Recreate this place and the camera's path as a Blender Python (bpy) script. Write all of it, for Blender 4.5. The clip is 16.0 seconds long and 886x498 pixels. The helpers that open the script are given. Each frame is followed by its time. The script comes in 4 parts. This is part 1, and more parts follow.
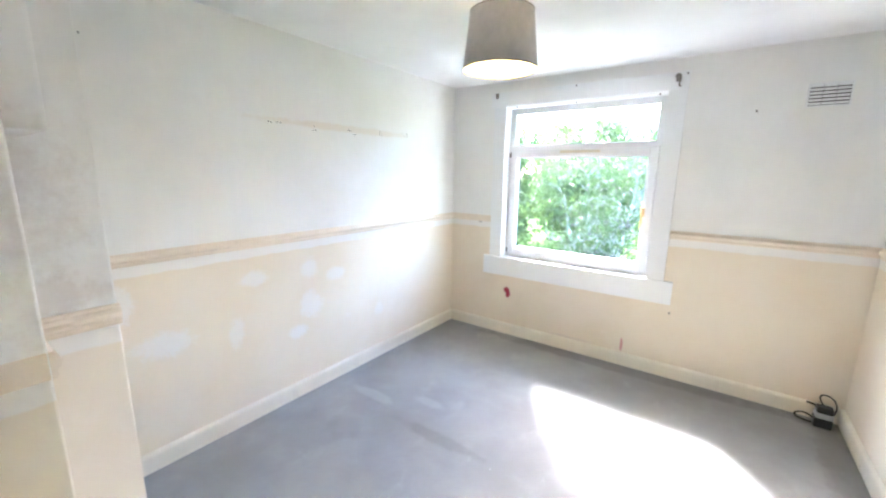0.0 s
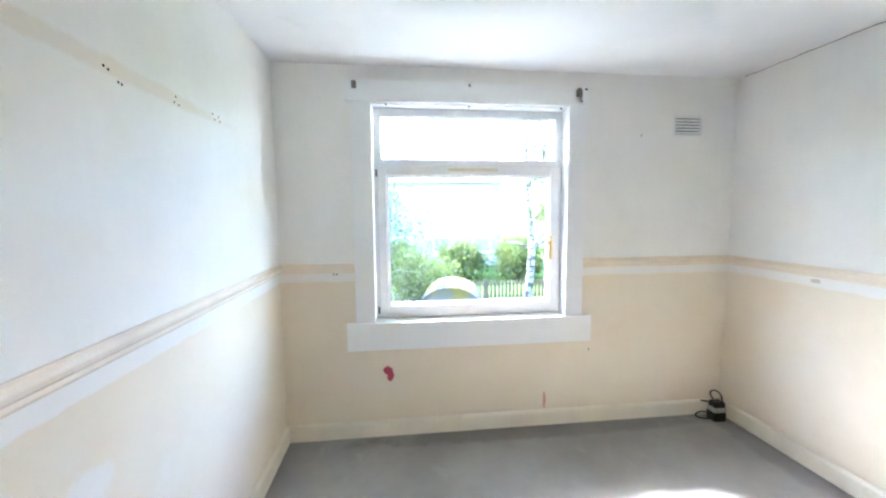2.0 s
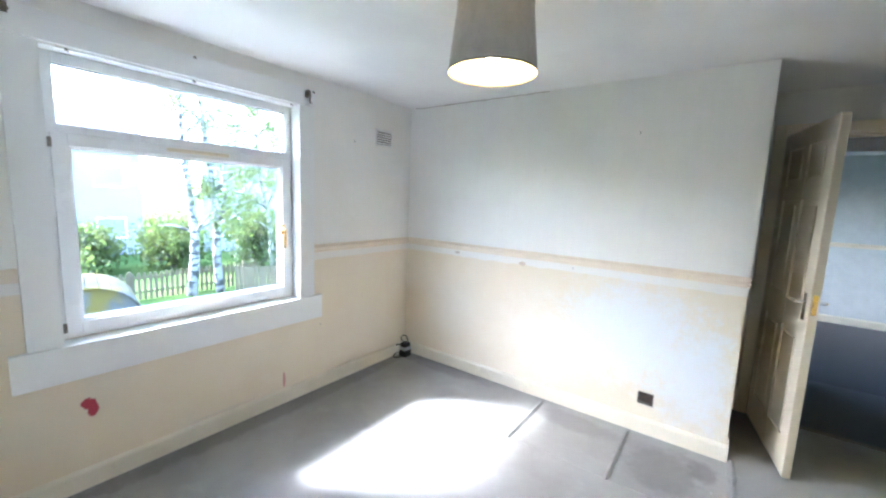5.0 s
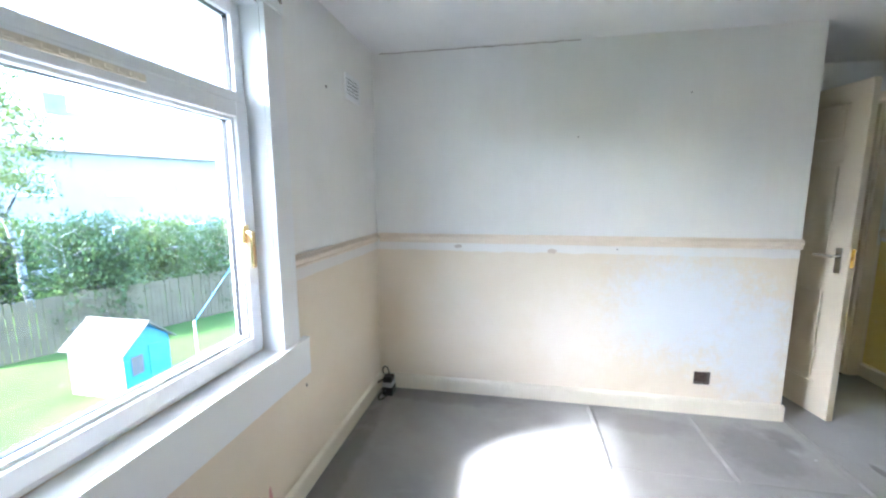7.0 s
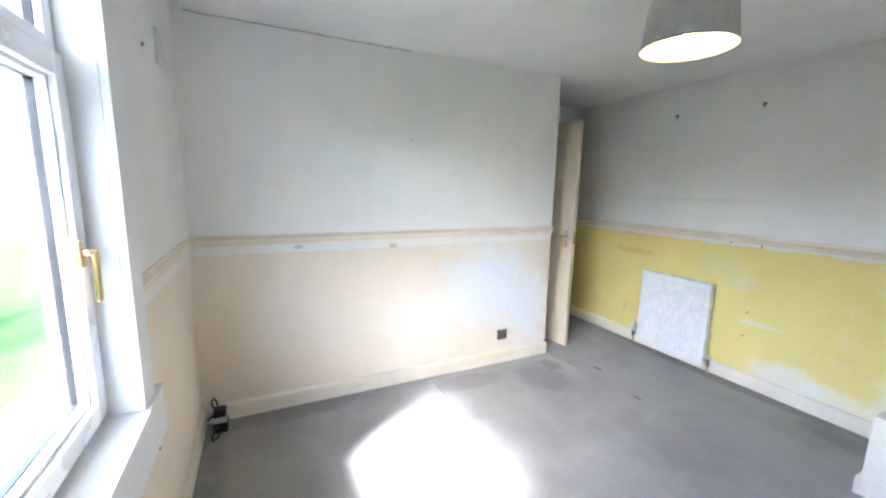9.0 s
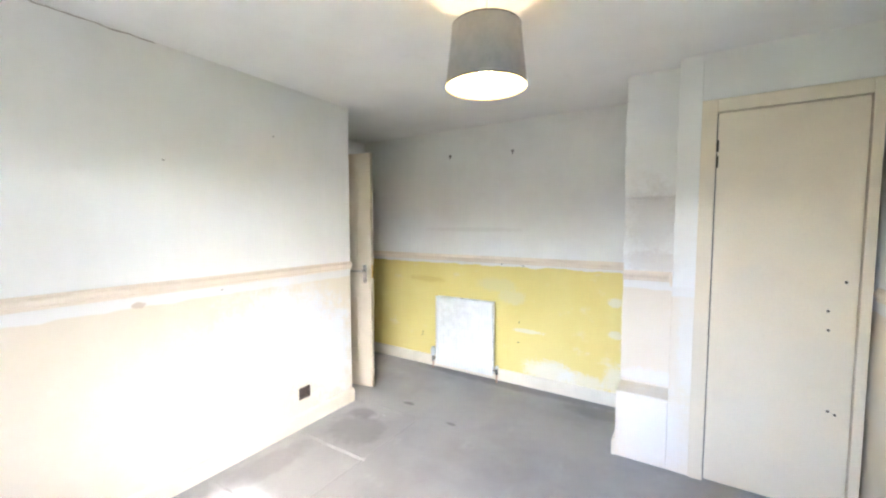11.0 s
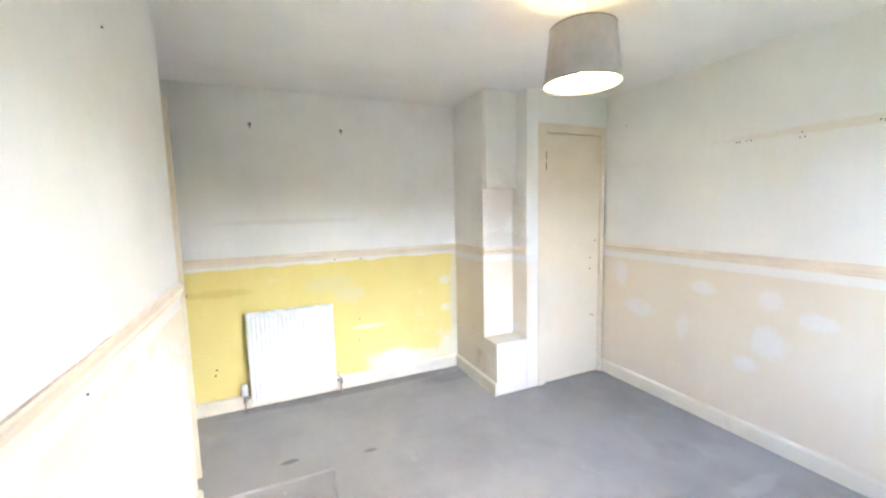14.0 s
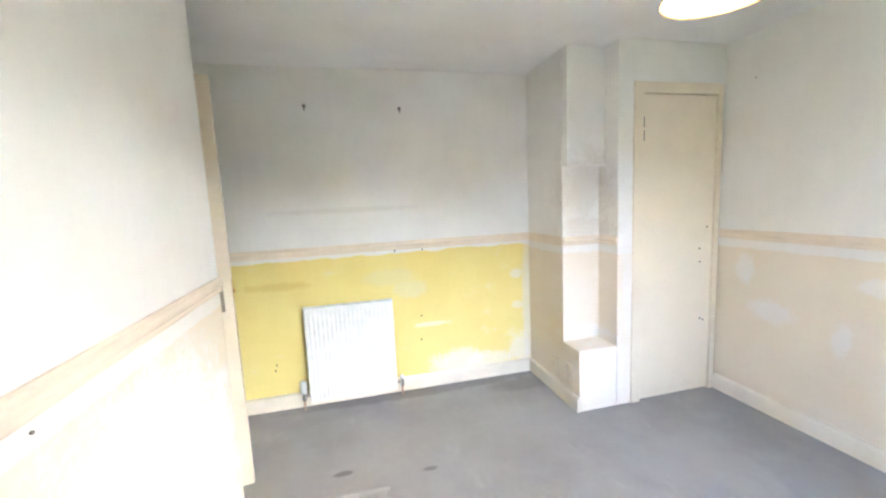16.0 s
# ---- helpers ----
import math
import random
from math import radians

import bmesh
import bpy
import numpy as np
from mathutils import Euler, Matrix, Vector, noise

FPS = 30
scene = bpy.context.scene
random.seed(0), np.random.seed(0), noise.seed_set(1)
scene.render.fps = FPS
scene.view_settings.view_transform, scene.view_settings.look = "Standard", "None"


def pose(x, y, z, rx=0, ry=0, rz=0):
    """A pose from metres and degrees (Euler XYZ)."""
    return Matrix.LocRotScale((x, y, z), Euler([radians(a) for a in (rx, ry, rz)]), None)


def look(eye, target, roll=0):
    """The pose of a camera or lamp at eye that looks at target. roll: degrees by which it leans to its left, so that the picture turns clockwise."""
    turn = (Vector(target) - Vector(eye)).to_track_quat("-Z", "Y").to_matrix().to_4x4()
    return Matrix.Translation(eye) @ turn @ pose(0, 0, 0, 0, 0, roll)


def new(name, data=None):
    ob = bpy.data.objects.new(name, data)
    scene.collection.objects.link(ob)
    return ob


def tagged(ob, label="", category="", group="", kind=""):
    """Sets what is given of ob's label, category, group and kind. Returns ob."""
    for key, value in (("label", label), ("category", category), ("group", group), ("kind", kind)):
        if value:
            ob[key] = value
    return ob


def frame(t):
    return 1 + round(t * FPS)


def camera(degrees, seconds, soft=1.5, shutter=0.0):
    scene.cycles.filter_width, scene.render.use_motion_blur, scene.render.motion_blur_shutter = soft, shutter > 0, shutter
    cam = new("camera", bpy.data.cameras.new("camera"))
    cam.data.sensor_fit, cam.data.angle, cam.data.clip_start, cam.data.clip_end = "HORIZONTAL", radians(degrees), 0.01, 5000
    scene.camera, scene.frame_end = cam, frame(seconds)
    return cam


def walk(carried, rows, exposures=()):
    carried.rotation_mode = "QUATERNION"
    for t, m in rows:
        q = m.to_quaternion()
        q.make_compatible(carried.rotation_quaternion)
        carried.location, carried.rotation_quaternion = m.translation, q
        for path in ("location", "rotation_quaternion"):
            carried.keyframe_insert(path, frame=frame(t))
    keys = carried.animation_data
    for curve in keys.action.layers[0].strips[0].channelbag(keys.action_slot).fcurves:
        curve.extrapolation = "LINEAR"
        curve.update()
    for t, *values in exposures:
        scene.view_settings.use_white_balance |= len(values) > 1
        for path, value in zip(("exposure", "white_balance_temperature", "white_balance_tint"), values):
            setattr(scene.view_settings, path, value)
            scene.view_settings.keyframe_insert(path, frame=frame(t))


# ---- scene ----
cam = camera(98.0, 16.0, soft=2.3)
# seconds, x, y, z, pitch, roll, yaw
ROWS = (
    (0.0, 2.157, -3.184, 1.490, -11.09, -0.84, 35.67),
    (0.5, 1.782, -2.982, 1.427, -7.84, -3.01, 34.08),
    (1.0, 1.353, -2.784, 1.410, -6.08, -1.65, 20.60),
    (1.5, 0.981, -2.572, 1.392, -4.52, 2.11, 10.67),
    (2.0, 0.712, -2.376, 1.409, -5.27, 0.44, -6.49),
    (2.5, 0.489, -2.332, 1.454, -8.97, 0.33, -24.95),
    (3.0, 0.402, -2.381, 1.477, -9.49, -1.40, -26.11),
    (3.5, 0.338, -2.497, 1.471, -7.40, -1.19, -28.24),
    (4.0, 0.231, -2.584, 1.468, -5.47, -1.11, -35.79),
    (4.5, 0.200, -2.589, 1.468, -6.76, -0.16, -44.05),
    (5.0, 0.200, -2.394, 1.477, -7.35, -2.33, -53.76),
    (5.2, 0.200, -2.235, 1.483, -8.13, -2.86, -56.32),
    (7.3, 0.478, -0.762, 1.362, -8.27, -1.18, -83.77),
    (7.5, 0.516, -0.659, 1.363, -8.71, -2.47, -87.42),
    (8.0, 0.552, -0.451, 1.383, -10.07, -1.01, -104.94),
    (8.5, 0.538, -0.376, 1.397, -7.90, -0.40, -110.95),
    (9.0, 0.450, -0.351, 1.409, -9.09, -1.16, -115.51),
    (9.5, 0.357, -0.318, 1.426, -9.06, -0.56, -121.25),
    (10.0, 0.297, -0.267, 1.431, -8.19, -1.24, -128.50),
    (10.2, 0.263, -0.329, 1.410, -6.45, -1.49, -131.12),
    (12.3, 2.123, -0.483, 1.381, -5.84, 2.10, -178.47),
    (12.5, 2.240, -0.544, 1.363, -5.70, 2.00, -181.79),
    (13.0, 2.441, -0.587, 1.387, -5.95, 1.21, -194.99),
    (13.5, 2.542, -0.543, 1.407, -5.90, 0.23, -202.37),
    (14.0, 2.543, -0.493, 1.421, -6.03, 1.31, -204.22),
    (14.5, 2.517, -0.472, 1.418, -6.19, 2.43, -203.66),
    (15.0, 2.480, -0.420, 1.408, -6.33, 1.46, -202.65),
    (15.5, 2.430, -0.474, 1.409, -7.53, 3.02, -199.74),
    (16.0, 2.401, -0.817, 1.376, -7.00, 2.69, -193.87),
)
# seconds, stops, white balance
EXPOSURES = ((0.0, 6.28, 5760, 13), (1.0, 6.32, 5800, 13), (2.5, 5.82, 5560, 10), (5.0, 5.72, 5480, 10), (7.5, 5.5, 5400, 10), (9.5, 5.66, 5720, 12), (12.5, 6.24, 6080, 13), (15.5, 6.24, 6060, 13), (16.0, 6.18, 6100, 13))
walk(cam, [(t, pose(x, y, z, 90 + p, r, w)) for t, x, y, z, p, r, w in ROWS], EXPOSURES)

# ---- light ----
SUN_WAY = Vector((0.60, -0.83, -0.84)).normalized()
sun = new("sun", bpy.data.lights.new("sun", "SUN"))
sun.data.energy, sun.data.angle, sun.data.color = 1.15, radians(7.0), (1.0, 0.97, 0.93)
sun.matrix_world = look((-6, 9, 9), Vector((-6, 9, 9)) + SUN_WAY)
world = bpy.data.worlds.new("sky")
scene.world = world
world.use_nodes = True
wt = world.node_tree
sky = wt.nodes.new("ShaderNodeTexSky")
sky.sky_type, sky.sun_disc = "NISHITA", False
sky.sun_elevation = math.asin(-SUN_WAY.z)
sky.sun_rotation = math.atan2(-SUN_WAY.x, -SUN_WAY.y)
sky.air_density, sky.dust_density = 1.0, 1.7
wt.nodes["Background"].inputs["Strength"].default_value = 0.11
wt.links.new(sky.outputs["Color"], wt.nodes["Background"].inputs["Color"])

# ---- plan ----
W, L, H = 2.936, 3.545, 2.276          # room width, length, height
END = -2.544                          # where the east wall stops
XD = 3.72                             # wall with the door
XB, YB, XP = 1.060, -2.870, 0.790     # boxed chase and cupboard front
DADO = 1.113


# ---- materials ----
class Mat:
    """A node material, built step by step."""

    def __init__(self, name, rough=0.6, metal=0.0, spec=0.4):
        self.m = bpy.data.materials.new(name)
        self.m.use_nodes = True
        self.nt = self.m.node_tree
        self.b = self.nt.nodes["Principled BSDF"]
        self.b.inputs["Roughness"].default_value = rough
        self.b.inputs["Metallic"].default_value = metal
        self.b.inputs["Specular IOR Level"].default_value = spec
        self.pos = self.n("ShaderNodeNewGeometry").outputs["Position"]

    def n(self, kind):
        return self.nt.nodes.new(kind)

    def put(self, sock, v):
        if isinstance(v, (int, float)):
            sock.default_value = v
        elif isinstance(v, (tuple, list)):
            sock.default_value = (*v, 1.0) if len(sock.default_value) == 4 and len(v) == 3 else v
        else:
            self.nt.links.new(v, sock)

    def math(self, op, a, b=0.0, c=0.0):
        q = self.n("ShaderNodeMath")
        q.operation = op
        for s, v in zip(q.inputs, (a, b, c)):
            self.put(s, v)
        return q.outputs[0]

    def vec(self, op, a, b):
        q = self.n("ShaderNodeVectorMath")
        q.operation = op
        self.put(q.inputs[0], a), self.put(q.inputs[1], b)
        return q.outputs["Value"] if op in ("LENGTH", "DOT_PRODUCT") else q.outputs["Vector"]

    def axis(self, i):
        q = self.n("ShaderNodeSeparateXYZ")
        self.put(q.inputs[0], self.pos)
        return q.outputs[i]

    def noise(self, scale, detail=3.0, stretch=(1, 1, 1), rough=0.55):
        q = self.n("ShaderNodeTexNoise")
        q.inputs["Scale"].default_value, q.inputs["Detail"].default_value, q.inputs["Roughness"].default_value = scale, detail, rough
        self.put(q.inputs["Vector"], self.vec("MULTIPLY", self.pos, stretch))
        return q.outputs["Fac"]

    def ramp(self, v, lo, hi, a=0.0, b=1.0):
        q = self.n("ShaderNodeMapRange")
        q.interpolation_type = "SMOOTHSTEP"
        for s, x in zip(q.inputs, (v, lo, hi, a, b)):
            self.put(s, x)
        return q.outputs[0]

    def mix(self, fac, a, b, mode="MIX"):
        q = self.n("ShaderNodeMix")
        q.data_type, q.blend_type = "RGBA", mode
        self.put(q.inputs[0], fac), self.put(q.inputs[6], a), self.put(q.inputs[7], b)
        return q.outputs[2]

    def bump(self, height, strength=0.2, distance=0.002):
        q = self.n("ShaderNodeBump")
        q.inputs["Strength"].default_value, q.inputs["Distance"].default_value = strength, distance
        self.put(q.inputs["Height"], height)
        if self.b.inputs["Normal"].links:
            self.put(q.inputs["Normal"], self.b.inputs["Normal"].links[0].from_socket)
        self.put(self.b.inputs["Normal"], q.outputs[0])

    def color(self, c):
        self.put(self.b.inputs["Base Color"], c)
        return self.m


def plain(name, color, rough=0.5, metal=0.0, vary=0.12, scale=9.0, grain=120.0, bump=0.12):
    """A surface of one colour with mottling at two scales, a little wear in the gloss and fine relief."""
    k = Mat(name, rough, metal)
    dark = tuple(c * (1 - vary) for c in color)
    c = k.mix(k.ramp(k.noise(scale, 4), 0.35, 0.68), color, dark)
    c = k.mix(k.ramp(k.noise(grain, 2), 0.4, 0.75, 0.0, 0.5), c, dark)
    k.put(k.b.inputs["Roughness"], k.ramp(k.noise(scale * 1.7, 3), 0.3, 0.7, max(rough - 0.08, 0.02), min(rough + 0.1, 1)))
    k.bump(k.noise(grain, 3), bump)
    return k.color(c)


WHITE, CREAM, BAND = (0.84, 0.822, 0.782), (0.78, 0.690, 0.553), (0.80, 0.765, 0.71)


def wall_paint(name, upper=WHITE, lower=CREAM, edge=1.0, ragged=0.006, strip=None, blobs=(), smudge=0.065):
    """Old emulsion: white above the dado, another colour under it, a bare strip between, and patches
    (x, y, z, half length, half height, colour, strength) of filler, stains, bare plaster and painted shade."""
    k = Mat(name, 0.75, spec=0.25)
    z = k.axis(2)
    wob = k.math("MULTIPLY_ADD", k.noise(7, 5), ragged * 6, -ragged * 3)
    zz = k.math("ADD", z, wob)
    streak = k.ramp(k.noise(1.0, 4, (26, 26, 1.6)), 0.35, 0.7)
    mott = k.ramp(k.noise(2.2, 5), 0.38, 0.72)
    up = k.mix(k.math("MULTIPLY", streak, 0.3), upper, tuple(c * 0.955 for c in upper))
    up = k.mix(k.math("MULTIPLY", mott, 0.8), up, tuple(c * (1 - smudge) for c in (upper[0], upper[1], upper[2] * 0.98)))
    low = k.mix(mott, lower, tuple(c * f for c, f in zip(lower, (0.97, 0.95, 0.91))))
    low = k.mix(k.ramp(k.noise(5.5, 6, (1, 1, 1.3), 0.65), 0.6, 0.72, 0.0, 0.45), low, tuple(0.5 * (a + b) for a, b in zip(lower, BAND)))
    c = k.mix(k.ramp(zz, edge - 0.005, edge + 0.005), low, strip or BAND)
    c = k.mix(k.ramp(z, 1.05, 1.056), c, up)
    rag = k.math("ADD", k.math("MULTIPLY_ADD", k.noise(11, 5, rough=0.65), 1.3, -0.65), k.math("MULTIPLY_ADD", k.noise(55, 3), 0.9, -0.45))
    for bx, by, bz, hu, hv, col, amount in blobs:
        d = k.vec("MULTIPLY", k.vec("SUBTRACT", k.pos, (bx, by, bz)), (1 / hu, 1 / hu, 1 / hv))
        far = k.math("ADD", k.vec("LENGTH", d, (0, 0, 0)), rag)
        soft = 0.4 if hu > 0.15 and hv > 0.15 else (0.0 if hu < 0.035 else 0.16)
        c = k.mix(k.ramp(far, 0.75 - soft, 1.1 + soft, amount, 0.0), c, col)
    k.put(k.b.inputs["Roughness"], k.ramp(mott, 0, 1, 0.66, 0.84))
    k.bump(k.noise(1.0, 3, (60, 60, 12)), 0.07, 0.002)
    k.bump(k.noise(14, 4), 0.12, 0.006)
    return k.color(c)


FILL, PLASTER, RED = (0.80, 0.785, 0.765), (0.76, 0.80, 0.85), (0.42, 0.06, 0.09)
M_WEST = wall_paint("west_wall_paint", blobs=[
    (0, -2.69, 0.88, 0.06, 0.10, FILL, 0.61), (0, -2.06, 0.87, 0.09, 0.045, FILL, 0.61), (0, -1.68, 0.86, 0.06, 0.07, FILL, 0.54),
    (0, -1.468, 0.785, 0.08, 0.05, FILL, 0.61), (0, -1.684, 0.61, 0.09, 0.09, FILL, 0.61), (0, -1.79, 0.45, 0.07, 0.045, FILL, 0.61),
    (0, -2.18, 0.57, 0.045, 0.09, FILL, 0.48), (0, -2.525, 0.632, 0.13, 0.07, FILL, 0.61), (0, -1.05, 0.40, 0.05, 0.06, FILL, 0.34),
    (0, -1.28, 1.782, 0.66, 0.024, (0.77, 0.70, 0.60), 0.75)])
M_NORTH = wall_paint("north_wall_paint", blobs=[
    (0.626, 0, 0.425, 0.030, 0.028, RED, 1.0), (0.640, 0, 0.388, 0.022, 0.036, RED, 1.0), (1.652, 0, 0.165, 0.012, 0.06, (0.62, 0.30, 0.28), 0.9),
    (2.30, 0, 1.75, 0.22, 0.12, (0.83, 0.81, 0.79), 0.25), (0.19, 0, 1.70, 0.14, 0.15, (0.83, 0.81, 0.79), 0.25),
    (1.25, 0, 0.115, 0.2, 0.012, (0.66, 0.6, 0.52), 0.5)])
M_EAST = wall_paint("east_wall_paint", blobs=[
    (W, -1.95, 0.66, 0.40, 0.32, PLASTER, 0.85), (W, -2.35, 0.45, 0.22, 0.33, PLASTER, 0.8),
    (W, -1.17, 1.012, 0.03, 0.016, (0.62, 0.5, 0.4), 0.9), (W, -0.568, 1.03, 0.03, 0.012, (0.55, 0.47, 0.4), 0.9),
    (W, -1.3, 0.5, 0.25, 0.3, (0.82, 0.75, 0.65), 0.5)])
M_SOUTH = wall_paint("south_wall_paint", lower=(0.80, 0.67, 0.25), edge=1.03, ragged=0.011, smudge=0.09, blobs=[
    (1.07, -L, 0.5, 0.05, 0.6, FILL, 0.61), (1.66, -L, 0.16, 0.22, 0.10, FILL, 0.65), (1.42, -L, 0.14, 0.2, 0.07, FILL, 0.54), (1.15, -L, 0.2, 0.09, 0.12, FILL, 0.54),
    (1.17, -L, 0.80, 0.05, 0.04, FILL, 0.54), (1.16, -L, 0.55, 0.06, 0.03, FILL, 0.48), (1.85, -L, 0.48, 0.14, 0.018, FILL, 0.48),
    (2.15, -L, 0.86, 0.2, 0.06, (0.74, 0.65, 0.32), 0.8), (2.0, -L, 0.76, 0.12, 0.07, (0.74, 0.66, 0.36), 0.8), (2.9, -L, 0.86, 0.22, 0.03, (0.58, 0.38, 0.10), 0.32),
    (2.4, -L, 1.35, 0.5, 0.02, (0.62, 0.58, 0.52), 0.3)])
# Niche back: its brown staining and its shade are both put into the colour.
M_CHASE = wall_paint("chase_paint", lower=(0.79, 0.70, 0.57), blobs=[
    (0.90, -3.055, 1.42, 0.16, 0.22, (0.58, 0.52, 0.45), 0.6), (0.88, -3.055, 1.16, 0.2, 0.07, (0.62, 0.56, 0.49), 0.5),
    (0.88, -3.055, 0.46, 0.2, 0.05, FILL, 0.61), (0.88, YB, 0.2, 0.2, 0.25, FILL, 0.51), (0.70, YB, 0.8, 0.06, 0.35, FILL, 0.41)])
M_HALL = plain("hall_paint", (0.62, 0.63, 0.63), 0.7, vary=0.08)
M_DADO = plain("dado_paint", (0.80, 0.69, 0.55), 0.45, vary=0.10, scale=5)
M_TRIM = plain("aged_cream_gloss", (0.81, 0.745, 0.62), 0.35, vary=0.09, scale=4)
M_DOOR = plain("door_cream_gloss", (0.79, 0.69, 0.53), 0.38, vary=0.08, scale=3)
M_GLOSS = plain("white_gloss_paint", (0.82, 0.82, 0.81), 0.5, vary=0.015, scale=3, grain=200, bump=0.03)
M_UPVC = plain("white_upvc", (0.84, 0.84, 0.84), 0.22, vary=0.03, scale=4, bump=0.03)
M_RAD = plain("white_radiator_enamel", (0.78, 0.79, 0.79), 0.25, vary=0.03, bump=0.03)
M_BLACK = plain("black_plastic", (0.018, 0.018, 0.02), 0.4, vary=0.3)
M_GREYP = plain("pale_label", (0.5, 0.5, 0.5), 0.5)
# Near-black that paints in the shade of holes, slots and gaps.
M_CAVITY_SHADE = plain("painted_cavity_shade", (0.03, 0.025, 0.02), 0.8)
M_STEEL = plain("grey_steel_box", (0.16, 0.12, 0.10), 0.5, metal=0.4, vary=0.3, scale=40)
M_CHROME = plain("chrome", (0.75, 0.74, 0.72), 0.15, metal=1.0, bump=0.02)
M_BRASS = plain("polished_brass", (0.85, 0.62, 0.32), 0.16, metal=1.0, bump=0.02)
M_COPPER = plain("painted_copper_pipe", (0.55, 0.36, 0.26), 0.35, metal=0.6)
M_RUST = plain("dull_bracket_metal", (0.25, 0.22, 0.19), 0.45, metal=0.7, vary=0.3, scale=60)
M_CAVITY_GREY = plain("dirty_crack", (0.34, 0.28, 0.22), 0.9)
M_TIMBER = plain("raw_timber_edge", (0.42, 0.29, 0.18), 0.7)


def carpet(name, col, blotches):
    k = Mat(name, 0.95, spec=0.1)
    c = k.mix(k.ramp(k.noise(1.6, 6, rough=0.6), 0.35, 0.7), col, tuple(v * 0.72 for v in col))
    c = k.mix(k.ramp(k.noise(6.0, 6, (1, 0.5, 1), 0.7), 0.55, 0.75, 0, 0.45), c, tuple(v * 1.35 for v in col))
    c = k.mix(k.ramp(k.noise(420, 2), 0.35, 0.7, 0, 0.8), c, tuple(v * 0.68 for v in col))
    c = k.mix(k.ramp(k.noise(34, 5, rough=0.75), 0.70, 0.78, 0, 0.55), c, tuple(v * 0.5 for v in col))
    rag = k.math("MULTIPLY_ADD", k.noise(9, 5, rough=0.7), 1.4, -0.7)
    for x, y, a, b, s in blotches:
        d = k.vec("MULTIPLY", k.vec("SUBTRACT", k.pos, (x, y, 0)), (1 / a, 1 / b, 1))
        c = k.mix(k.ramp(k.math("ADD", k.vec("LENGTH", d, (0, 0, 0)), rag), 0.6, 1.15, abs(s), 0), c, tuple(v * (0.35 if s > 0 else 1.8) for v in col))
    k.put(k.b.inputs["Sheen Weight"], 0.15)
    k.bump(k.noise(420, 2), 0.5, 0.003)
    k.bump(k.noise(9, 4), 0.25, 0.01)
    return k.color(c)


# Stains and scuffs, and darker strips along the feet of the walls.
M_FLOOR = carpet("grey_felt_carpet", (0.375, 0.364, 0.351), [
    (2.528, -2.744, 0.05, 0.022, 0.7), (2.086, -2.648, 0.04, 0.02, 0.6), (1.0, -1.6, 0.3, 0.05, 0.3), (0.75, -1.35, 0.12, 0.05, -0.14),
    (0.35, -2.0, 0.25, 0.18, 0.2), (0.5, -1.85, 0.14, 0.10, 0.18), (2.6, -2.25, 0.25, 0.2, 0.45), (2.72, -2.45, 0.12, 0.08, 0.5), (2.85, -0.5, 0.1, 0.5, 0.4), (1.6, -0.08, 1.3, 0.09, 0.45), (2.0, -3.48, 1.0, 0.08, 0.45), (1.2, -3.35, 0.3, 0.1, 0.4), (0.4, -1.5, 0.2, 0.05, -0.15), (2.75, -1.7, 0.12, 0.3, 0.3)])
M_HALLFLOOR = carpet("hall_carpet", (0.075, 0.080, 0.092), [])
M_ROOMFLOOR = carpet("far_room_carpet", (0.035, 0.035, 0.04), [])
kc = Mat("ceiling_paint", 0.85, spec=0.2)
cc = kc.mix(kc.ramp(kc.noise(1.3, 5), 0.4, 0.72), (0.86, 0.85, 0.83), (0.80, 0.79, 0.77))
cc = kc.mix(kc.ramp(kc.noise(5, 5, rough=0.7), 0.6, 0.75, 0, 0.35), cc, (0.74, 0.725, 0.70))
kc.bump(kc.noise(90, 3), 0.12), kc.bump(kc.noise(5, 3), 0.1, 0.01)
M_CEIL = kc.color(cc)

kg = Mat("window_glass", 0.0)
gl = kg.n("ShaderNodeBsdfTransparent")
gg = kg.n("ShaderNodeBsdfGlossy")
gg.inputs["Roughness"].default_value = 0.01
lw = kg.n("ShaderNodeLayerWeight")
ms = kg.n("ShaderNodeMixShader")
kg.put(ms.inputs[0], kg.math("MULTIPLY_ADD", kg.math("POWER", lw.outputs["Facing"], 6.0), 0.35, 0.02))
kg.put(ms.inputs[1], gl.outputs[0]), kg.put(ms.inputs[2], gg.outputs[0])
kg.put(kg.nt.nodes["Material Output"].inputs["Surface"], ms.outputs[0])
M_GLASS = kg.m


def glow(name, col, strength):
    k = Mat(name)
    k.put(k.b.inputs["Emission Color"], col)
    k.b.inputs["Emission Strength"].default_value = strength
    return k.color(col)


M_BULB = glow("lit_bulb", (1.0, 0.76, 0.44), 3.2)
ks = Mat("crushed_velvet_shade", 0.45, 0.1)
sc = ks.mix(ks.ramp(ks.noise(30, 4, (1, 1, 0.6)), 0.35, 0.7), (0.44, 0.43, 0.42), (0.395, 0.388, 0.378))
sc = ks.mix(ks.ramp(ks.noise(160, 2), 0.71, 0.75, 0, 0.6), sc, (0.12, 0.115, 0.11))
ks.put(ks.b.inputs["Roughness"], ks.ramp(ks.noise(40, 3), 0.4, 0.65, 0.5, 0.65))
ks.bump(ks.noise(60, 3), 0.2, 0.003)
M_SHADE = ks.color(sc)
M_SHADEIN = plain("shade_lining", (0.84, 0.72, 0.42), 0.5, vary=0.05)


